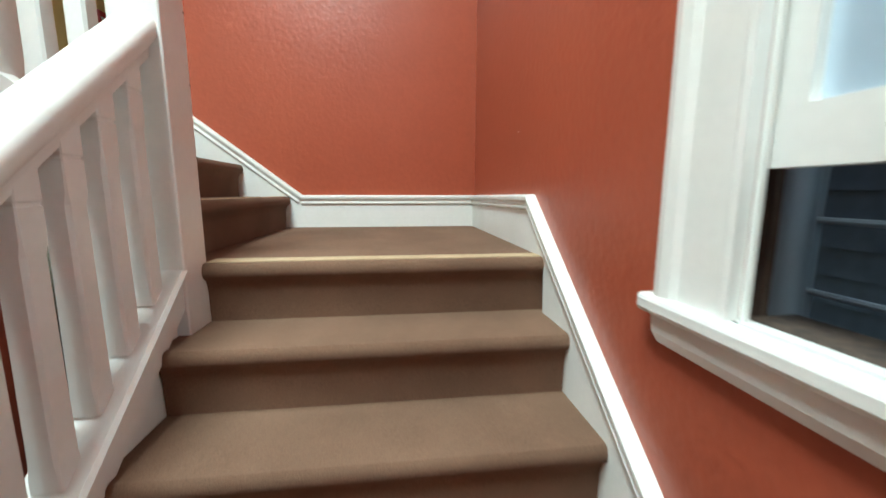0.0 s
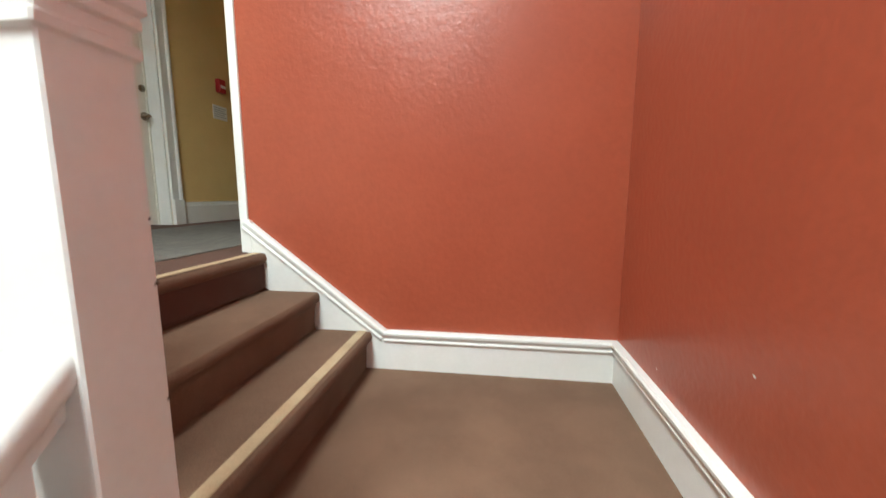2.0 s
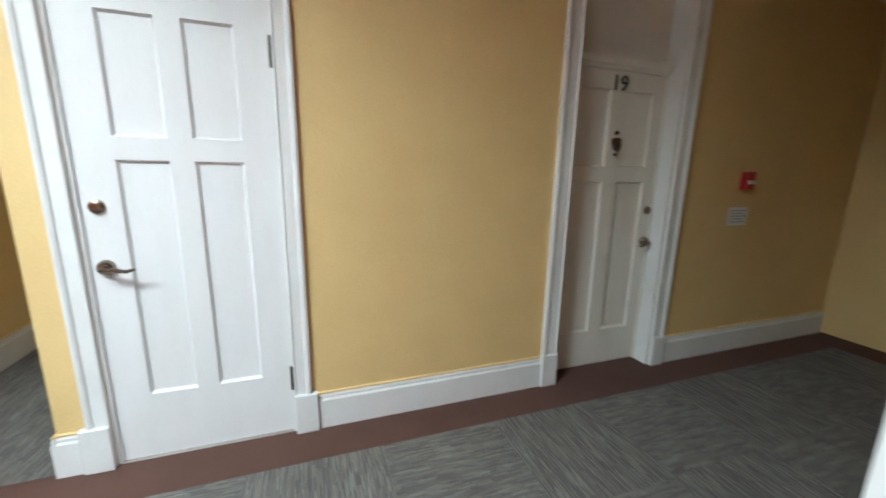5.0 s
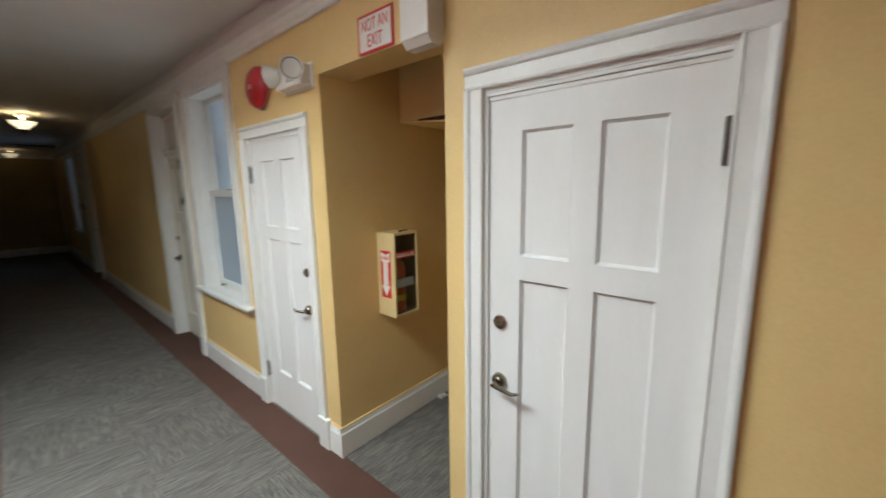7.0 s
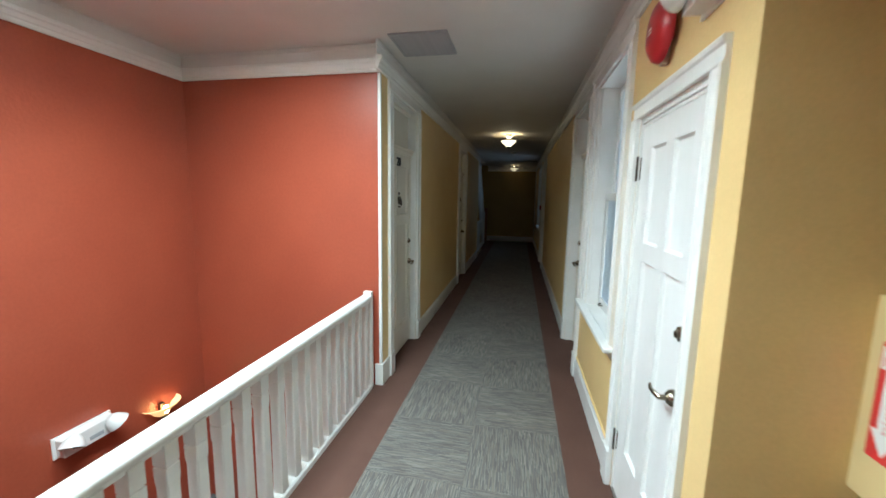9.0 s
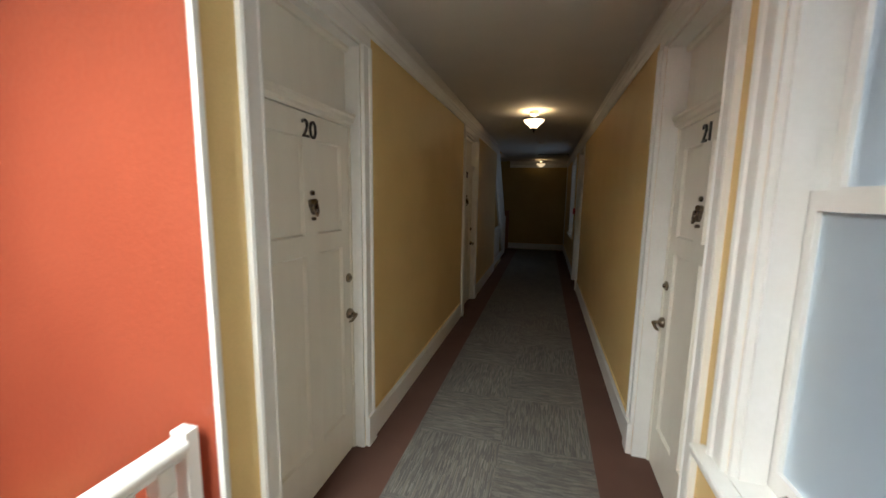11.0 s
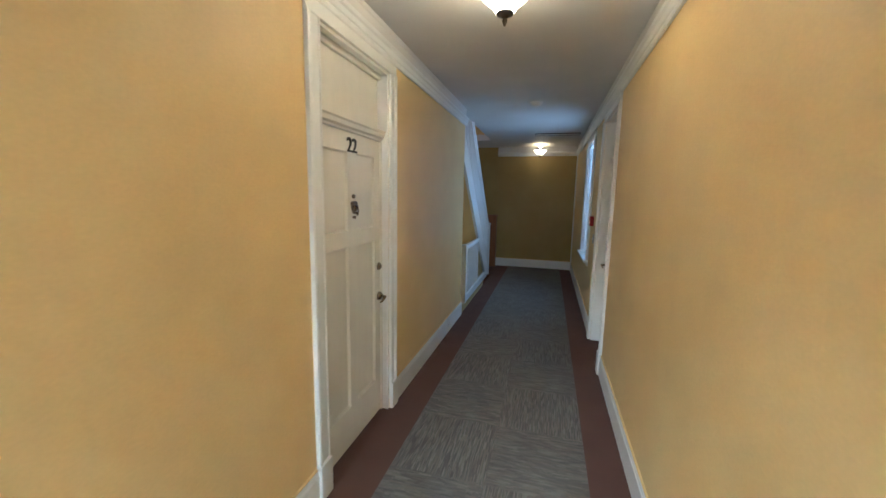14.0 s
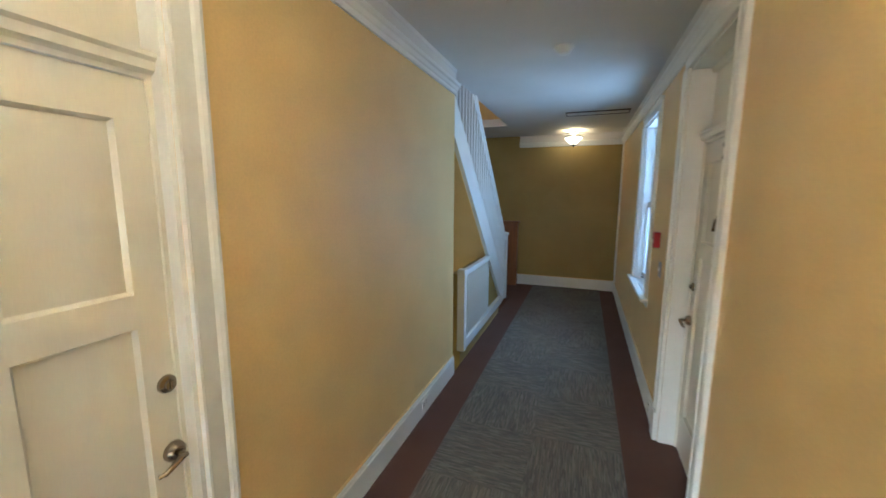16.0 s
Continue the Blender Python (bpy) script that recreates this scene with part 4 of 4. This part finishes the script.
# extinguisher cabinet on the recess wall; the front faces -y
cab = thing("extinguisher_cabinet", pose(2.33, ALC[1], 0.86), "cream steel fire extinguisher cabinet with glazed black front", "extinguisher cabinet")
CW, CD, CH = 0.215, 0.165, 0.55
bm = bmesh.new()
slab(bm, 0, CW, 0, CH, [(0.012, CW - 0.014, 0.014, CH - 0.014)], lambda u, v, t: (u, -CD + CD * t, v))
part("body", bm, BOXCREAM, cab)
# black sheets inside put the cabinet's inner shade into their colour
bm = bmesh.new()
box(bm, 0.012, CW - 0.014, -0.012, -0.002, 0.014, CH - 0.014)
part("back", bm, BLACK, cab, "black back sheet painting the shade inside the cabinet")
for q in ((0.012, 0.014, 0.014, CH - 0.014), (CW - 0.016, CW - 0.014, 0.014, CH - 0.014), (0.014, CW - 0.016, 0.014, 0.016), (0.014, CW - 0.016, CH - 0.016, CH - 0.014)):
    bm = bmesh.new()
    box(bm, q[0], q[1], -CD + 0.017, -0.012, q[2], q[3])
    part("shade_liner", bm, BLACK, cab, "black inner sheet added for the cabinet's shade")
bm = bmesh.new()
box(bm, 0.0125, CW - 0.0145, -CD + 0.012, -CD + 0.015, 0.0145, CH - 0.0145)
pane = part("pane", bm, GLASS, cab, "clear cabinet pane")
pane.visible_shadow = False
bm = bmesh.new()
box(bm, 0.020, CW - 0.03, -CD + 0.008, -CD + 0.0115, 0.385, 0.425)
part("warning_strip", bm, SIGNRED, cab, "red printed warning strip")
bm = bmesh.new()
box(bm, 0.028, CW - 0.085, -CD + 0.0068, -CD + 0.0085, 0.408, 0.413)
box(bm, 0.028, CW - 0.07, -CD + 0.0068, -CD + 0.0085, 0.394, 0.402)
box(bm, CW - 0.06, CW - 0.04, -CD + 0.0068, -CD + 0.0085, 0.392, 0.418)
part("warning_print", bm, SIGNWHITE, cab, "white print on the strip")
bm = bmesh.new()
box(bm, 0.016, CW - 0.035, -CD + 0.018, -CD + 0.022, 0.19, 0.245)
part("instruction_card", bm, GREYP, cab, "pale instruction card")
bm = bmesh.new()
tube(bm, [(CW * 0.45, -0.12, CH), (CW * 0.45, -0.12, CH + 0.012)], [0.012, 0.010], 10)
box(bm, CW * 0.42, CW * 0.72, -0.128, -0.112, CH + 0.004, CH + 0.012)
part("latch", bm, METAL, cab, "brass cabinet latch")
fs = thing("fire_sign", pose(2.33, ALC[1] - 0.082, 1.14, 0, 0, -90), "red and white fire extinguisher arrow sign on the cabinet", "sign")
bm = bmesh.new()
box(bm, -0.045, 0.045, -0.003, 0, -0.155, 0.155)
part("plate", bm, SIGNRED, fs)
bm = bmesh.new()
prism(bm, [(-0.040, 0.145), (0, 0.128), (0.040, 0.145), (0.040, 0.085), (0.022, 0.085), (0.022, -0.075), (0.040, -0.075), (0, -0.14), (-0.040, -0.075), (-0.022, -0.075), (-0.022, 0.085), (-0.040, 0.085)], (0, -0.003, 0), (0, -0.0045, 0), (1, 0, 0), (0, 0, 1))
part("arrow", bm, SIGNWHITE, fs, "white downward arrow")
piece("lettering", text_mesh("FIRE", 0.036, 0.0004, SIGNRED), fs, Matrix.Translation((0, -0.005, 0.106)) @ Matrix.Rotation(radians(90), 4, "X"))
me = text_mesh("E\nX\nT\nI\nN\nG\nU\nI\nS\nH\nE\nR", 0.016, 0.0004, SIGNRED)
piece("lettering", me, fs, Matrix.Translation((0, -0.005, 0.0)) @ Matrix.Rotation(radians(90), 4, "X") @ Matrix.Diagonal((1.2, 0.85, 1, 1)))
ext = thing("fire_extinguisher", pose(2.33 + CW * 0.45, ALC[1] - 0.080, 0.876), "orange-red fire extinguisher with yellow band inside the cabinet", "fire extinguisher")
bm = bmesh.new()
lathe(bm, [(0, 0), (0.048, 0), (0.052, 0.01), (0.052, 0.29), (0.046, 0.32), (0.020, 0.345), (0, 0.345)])
part("cylinder", bm, material("extinguisher_red", (0.55, 0.06, 0.02), 0.3), ext, smooth=True)
bm = bmesh.new()
lathe(bm, [(0.053, 0.075), (0.053, 0.115)])
part("band", bm, material("yellow_label", (0.65, 0.50, 0.03), 0.5), ext, "yellow label band", True)
bm = bmesh.new()
lathe(bm, [(0, 0.36), (0.018, 0.36), (0.020, 0.345)])
box(bm, -0.012, 0.05, -0.01, 0.01, 0.362, 0.376)
part("valve", bm, BLACK, ext, "black valve and lever", True)

# boxed duct high in the recess, its underside hanging loose
duct = thing("boxed_duct", pose(2.57, ALC[0] + 0.002, 2.10), "yellow painted boxed duct high in the recess", "duct box")
bm = bmesh.new()
box(bm, 0, 0.9, 0, 0.886, 0.022, 0.705)
part("casing_box", bm, YELLOW, duct)
bm = bmesh.new()
prism(bm, [(0, 0.018), (0.42, -0.025), (0.886, 0.018), (0.886, 0.026), (0.42, -0.012), (0, 0.026)], (-0.004, 0, 0), (0.9, 0, 0), (0, 1, 0), (0, 0, 1))
part("loose_panel", bm, YELLOW, duct, "sagging bottom panel")
# solid black strip: the shade above the loose panel is put into its colour
bm = bmesh.new()
box(bm, 0.001, 0.88, 0.12, 0.72, 0.012, 0.0215)
part("gap_shade", bm, BLACK, duct, "black strip painting the shade under the duct")
stop = thing("door_stop", pose(2.90, ALC[1] - 0.045, 0), "small white door stop on the recess floor", "door stop")
bm = bmesh.new()
prism(bm, [(-0.03, 0), (0.05, 0), (0.045, 0.012), (-0.03, 0.03)], (0, -0.02, 0), (0, 0.02, 0), (1, 0, 0), (0, 0, 1))
part("wedge", bm, PLASTIC, stop)

# lit sconce on the stairwell wall
sc = thing("wall_sconce", pose(X_WEST2, 3.47, -0.235, 0, 0, 90), "lit alabaster wall sconce on the red stairwell wall", "wall lamp")
bm = bmesh.new()
prism(bm, [(0, -0.02), (0.028, -0.02), (0.028, 0.02), (0, 0.02)], (0, 0, -0.03), (0, 0, 0.09), (0, -1, 0), (1, 0, 0))
part("bracket", bm, DARKMETAL, sc, "dark bronze bracket")
bm = bmesh.new()
half = []
for r, z in ((0.16, 0.09), (0.15, 0.075), (0.10, 0.045), (0.06, 0.0), (0.035, -0.02), (0.0, -0.024)):
    half.append([bm.verts.new((r * math.cos(a), -0.004 - r * 0.85 * math.sin(a), z)) for a in [math.pi * i / 16 for i in range(17)]])
for p, q in zip(half, half[1:]):
    for i in range(16):
        bm.faces.new((p[i], p[i + 1], q[i + 1], q[i]))
bmesh.ops.remove_doubles(bm, verts=bm.verts, dist=0.0005)
shade = part("shade", bm, SCONCE, sc, "glowing cream glass bowl", True)
mod = shade.modifiers.new("thickness", "SOLIDIFY")
mod.thickness = 0.004
bm = bmesh.new()
lathe(bm, [(0, -0.01), (0.016, 0.0), (0.024, 0.03), (0.016, 0.06), (0, 0.066)], Matrix.Translation((0, -0.06, 0.01)), 12)
part("bulb", bm, SCONCEBULB, sc, smooth=True)
bm = bmesh.new()
lathe(bm, [(0.0, -0.022), (0.030, -0.022), (0.022, -0.034), (0.008, -0.042), (0.0, -0.05)], Matrix.Translation((0, -0.03, 0)), 12)
part("finial", bm, DARKMETAL, sc, "dark bronze finial", True)


def pull_station(y, z):
    top = thing("fire_alarm_pull", pose(XR, y, z, 0, 0, -90), "red fire alarm pull station on the corridor wall", "fire alarm")
    bm = bmesh.new()
    box(bm, -0.045, 0.045, -0.045, 0, -0.062, 0.062, 0.005)
    part("housing", bm, REDP, top)
    bm = bmesh.new()
    box(bm, -0.030, 0.030, -0.056, -0.046, -0.022, 0.004, 0.003)
    part("pull_bar", bm, SIGNWHITE, top, "white pull bar")
    return top


def wall_notice(y, z, w, h, label):
    top = thing("wall_notice", pose(XR, y, z, 0, 0, -90), label, "notice")
    bm = bmesh.new()
    box(bm, -w / 2, w / 2, -0.004, 0, -h / 2, h / 2)
    part("sheet", bm, SIGNWHITE, top)
    bm = bmesh.new()
    for i in range(5):
        zz = h / 2 - 0.02 - i * (h - 0.03) / 5
        box(bm, -w / 2 + 0.015, w / 2 - 0.015 - 0.02 * (i % 2), -0.0055, -0.0035, zz - 0.006, zz)
    part("print", bm, GREYP, top, "grey printed lines")


pull_station(-2.71, 1.295)
wall_notice(-2.70, 1.045, 0.19, 0.13, "white printed notice under the alarm pull")
pull_station(11.56, 1.385)
bm = bmesh.new()
plate = thing("switch_plate", pose(XR, 11.42, 1.17, 0, 0, -90), "grey switch plate on the corridor wall", "switch")
box(bm, -0.04, 0.04, -0.007, 0, -0.06, 0.06, 0.003)
part("plate", bm, GREYP, plate)
bm = bmesh.new()
box(bm, -0.008, 0.008, -0.016, -0.006, -0.012, 0.012)
part("toggle", bm, PLASTIC, plate)


def outlet(m):
    top = thing("wall_outlet", m, "white outlet plate in the baseboard", "outlet")
    bm = bmesh.new()
    box(bm, -0.035, 0.035, -0.006, 0, -0.056, 0.056, 0.002)
    part("plate", bm, PLASTIC, top)
    bm = bmesh.new()
    for z in (-0.025, 0.025):
        box(bm, -0.012, -0.008, -0.0075, -0.005, z - 0.006, z + 0.006)
        box(bm, 0.008, 0.012, -0.0075, -0.005, z - 0.006, z + 0.006)
    tagged(part("sockets", bm, BLACK, top, "dark socket slots"), kind="stuff")


outlet(pose(XL + 0.018, 10.72, 0.095, 0, 90, 90))
outlet(pose(XR - 0.018, 11.28, 0.10, 0, 0, -90))

# ---------------------------------------------------------------- far stair
far = thing("far_staircase", pose(0, 0, 0), "white painted stair rising to the floor above with a balustrade", "stairs", kind="structure")
G = (2.75 - 1.06) / (14.36 - 12.50)
line = lambda y, z: z + G * (14.36 - y)
bm = bmesh.new()
top_l, bot_l = [(14.32, 0.26), (11.50, line(11.50, 0.22))], [(11.50, line(11.50, -0.16)), (14.15, 0.0), (14.32, 0.0)]
prism(bm, [(y, z) for y, z in top_l + bot_l], (0.165, 0, 0), (0.205, 0, 0), (0, 1, 0), (0, 0, 1))
part("stringer", bm, WHITE, far)
bm = bmesh.new()
prism(bm, RAILP, (0.185, 14.33, 1.03), (0.185, 11.55, line(11.55, 1.03)), (1, 0, 0), Vector((0, G, 1)).normalized())
part("handrail", bm, WHITE, far, smooth=True)
fb = baluster_mesh(0.80, 0.019)
for i in range(24):
    y = 14.22 - 0.108 * i
    if line(y, 0.22) < 2.7:
        piece("baluster", fb, far, pose(0.185, y, line(y, 0.20) - 0.03))
piece("newel_post", post_mesh([(0.045, 0, 0.003), (0.045, 1.06, 0.003), (0.055, 1.07, 0.003), (0.055, 1.10, 0.003), (0.02, 1.12, 0.002)], "newel_post"), far, pose(0.185, 14.37, 0))
bm = bmesh.new()
for i in range(15):
    y, z = 14.30 - 0.20 * i, 0.18 * (i + 1)
    prism(bm, [(0, 0), (0, -0.18), (-0.20, 0.0)], (-1.09, y, z), (0.164, y, z), (0, 1, 0), (0, 0, 1))
part("steps", bm, CARPET, far)
bm = bmesh.new()
prism(bm, [(14.10, 0.02), (11.46, line(11.46, -0.17)), (11.46, line(11.46, -0.13)), (14.18, 0.05)], (-1.09, 0, 0), (0.164, 0, 0), (0, 1, 0), (0, 0, 1))
part("soffit", bm, YELLOW, far, "yellow painted sloping soffit")
guard = thing("low_guard_rail", pose(0, 0, 0), "low white guard rail with close upright slats", "railing")
bm = bmesh.new()
box(bm, 0.150, 0.235, 11.97, 12.055, 0.0, 0.93, 0.005)
part("end_post", bm, WHITE, guard)
bm = bmesh.new()
box(bm, 0.165, 0.225, 12.055, 13.22, 0.85, 0.905, 0.006)
part("top_rail", bm, WHITE, guard)
bm = bmesh.new()
box(bm, 0.165, 0.225, 12.055, 14.10, 0.0, 0.11, 0.004)
part("bottom_rail", bm, WHITE, guard)
bm = bmesh.new()
box(bm, -0.010, 0.010, -0.012, 0.012, 0.105, 0.855)
sl = finish(bm, "slat", WHITE)
for i in range(19):
    piece("slat", sl, guard, pose(0.19, 12.10 + 0.062 * i, 0))
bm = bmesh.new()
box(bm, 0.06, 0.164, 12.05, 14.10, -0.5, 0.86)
solid("wall_guard_back", bm, OLIVE, "dark olive back of the guard rail", "wall")
wood = thing("wooden_panel", pose(0, 0, 0), "orange-stained wooden panel standing by the end wall", "wooden panel")
bm = bmesh.new()
box(bm, -0.04, 0.24, 15.30, 15.41, 0.0, 1.20, 0.006)
part("body", bm, WOOD, wood)
bm = bmesh.new()
box(bm, -0.06, 0.26, 15.285, 15.425, 1.20, 1.235, 0.006)
part("top_board", bm, WOOD, wood)

# ---------------------------------------------------------------- outside the windows
def clapboards(name, x, y0, y1, z0, z1, out, label):
    bm = bmesh.new()
    box(bm, x - 0.15 * out, x, y0, y1, z0, z1)
    top = solid(name, bm, SIDING, label, "wall")
    bm = bmesh.new()
    prism(bm, [(0, 0), (0.030, 0), (0.008, 0.19), (0, 0.19)], (0, y0, 0), (0, y1, 0), (out, 0, 0), (0, 0, 1))
    me = finish(bm, "clapboard", SIDING)
    for i in range(int((z1 - z0) / 0.185)):
        piece("clapboard", me, top, pose(x, 0, z0 + 0.185 * i))


clapboards("backdrop_wall_west", -3.6, -4.0, 6.0, -1.4, 4.2, 1, "grey clapboard wall across the light well")
# the east wall is an unseen addition that greys window_1's lower pane
clapboards("backdrop_wall_east", 3.7, 2.3, 7.0, -1.4, 3.0, -1, "added unseen grey wall that greys the corridor window's panes")
bm = bmesh.new()
box(bm, -3.6, -1.37, -4.0, 6.0, -1.5, -1.4)
solid("ground", bm, ASPHALT, "grey felt floor of the light well", "ground")
lad = thing("fire_ladder", pose(-2.2, 0.0, -1.4), "galvanised fire escape ladder in the light well", "ladder")
for y in (0.30, 0.66):
    bm = bmesh.new()
    box(bm, -0.03, 0.03, y - 0.02, y + 0.02, 0, 4.0, 0.004)
    part("rail", bm, LADDER, lad)
bm = bmesh.new()
tube(bm, [(0, 0.32, 0), (0, 0.64, 0)], [0.012, 0.012], 8)
rg = finish(bm, "rung", LADDER)
for i in range(15):
    piece("rung", rg, lad, pose(0, 0, 0.25 + 0.25 * i))
pipe = thing("drain_pipe", pose(-1.75, 0.62, -1.4), "weathered grey drain pipe in the light well", "pipe")
bm = bmesh.new()
tube(bm, [(0, 0, 0), (0, 0, 4.0)], [0.045, 0.045], 14)
part("pipe", bm, LADDER, pipe, smooth=True)
for z in (0.5, 1.6, 2.7):
    bm = bmesh.new()
    lathe(bm, [(0.046, z), (0.056, z), (0.056, z + 0.06), (0.046, z + 0.06)])
    part("collar", bm, LADDER, pipe, smooth=True)
bm = bmesh.new()
box(bm, X_WEST - 0.084, X_WEST - 0.072, 0.94, 0.998, -0.52, 1.64)
solid("trim_outside", bm, RUST, "weathered dark timber jamb outside the stair window", "trim")
bm = bmesh.new()
box(bm, X_WEST - 0.13, X_WEST - 0.022, 1.0, 1.80, -0.52, -0.482)
solid("trim_outside_sill", bm, RUST, "weathered dark timber sill outside the stair window", "trim")

rng = random.Random(7)


def chip(name, x, y, z, s, normal, mat, label):
    """A small irregular fleck, 1 mm proud of its surface."""
    n = Vector(normal)
    u = n.cross((0, 0, 1)) if abs(n.z) < 0.9 else Vector((1, 0, 0))
    bm = bmesh.new()
    pts = [((0.6 + 0.5 * rng.random()) * s * math.cos(a), (0.4 + 0.5 * rng.random()) * s * math.sin(a)) for a in [k * math.pi / 3.5 for k in range(7)]]
    prism(bm, pts, (x, y, z), (x + n.x * 0.001, y + n.y * 0.001, z + n.z * 0.001), u, n.cross(u))
    tagged(new(name, finish(bm, name, mat)), label, "paint chip", "paint chips on the stair walls")


chip("paint_chip", X_WEST, 0.080, -0.090, 0.005, (1, 0, 0), SIGNWHITE, "tiny white paint chip on the red wall")
chip("paint_chip", X_WEST, -0.33, -0.27, 0.003, (1, 0, 0), SIGNWHITE, "tiny white paint chip on the red wall")
for z, s in ((0.13, 0.008), (-0.04, 0.006), (-0.22, 0.007), (0.22, 0.005), (-0.30, 0.006)):
    chip("paint_chip", -0.2432, 0.3800, z, s * 0.6, (-1, 0, 0), RUST, "dark chip on the newel post edge")

# ---------------------------------------------------------------- carpet tiles, last
TX0, TX1, TL = 0.55, 1.735, 0.602
TW = (TX1 - TX0) / 2
bm = bmesh.new()
box(bm, -TW / 2 + 0.0006, TW / 2 - 0.0006, -TL / 2 + 0.0006, TL / 2 - 0.0006, 0.0, 0.004)
tile = finish(bm, "carpet_tile", TILE)
bm = bmesh.new()
box(bm, -TL / 2 + 0.0006, TL / 2 - 0.0006, -TW / 2 + 0.0006, TW / 2 - 0.0006, 0.0, 0.004)
tile_turned = finish(bm, "carpet_tile", TILE)
k = 0
y = 2.915 - 11 * TL
while y < Y_FAR - 0.1:
    for c in range(2):
        x = TX0 + TW * (c + 0.5)
        if (k + c) % 2:
            piece("carpet_tile", tile, floor, pose(x, y + TL / 2, 0))
        else:
            piece("carpet_tile", tile_turned, floor, pose(x, y + TL / 2, 0, 0, 0, 90))
    y += TL
    k += 1
bm = bmesh.new()
box(bm, XR + 0.004, 3.88, ALC[0] + 0.02, ALC[1] - 0.02, 0.0, 0.004)
tagged(part("carpet_sheet", bm, TILE, floor), "grey streaked carpet in the recess")
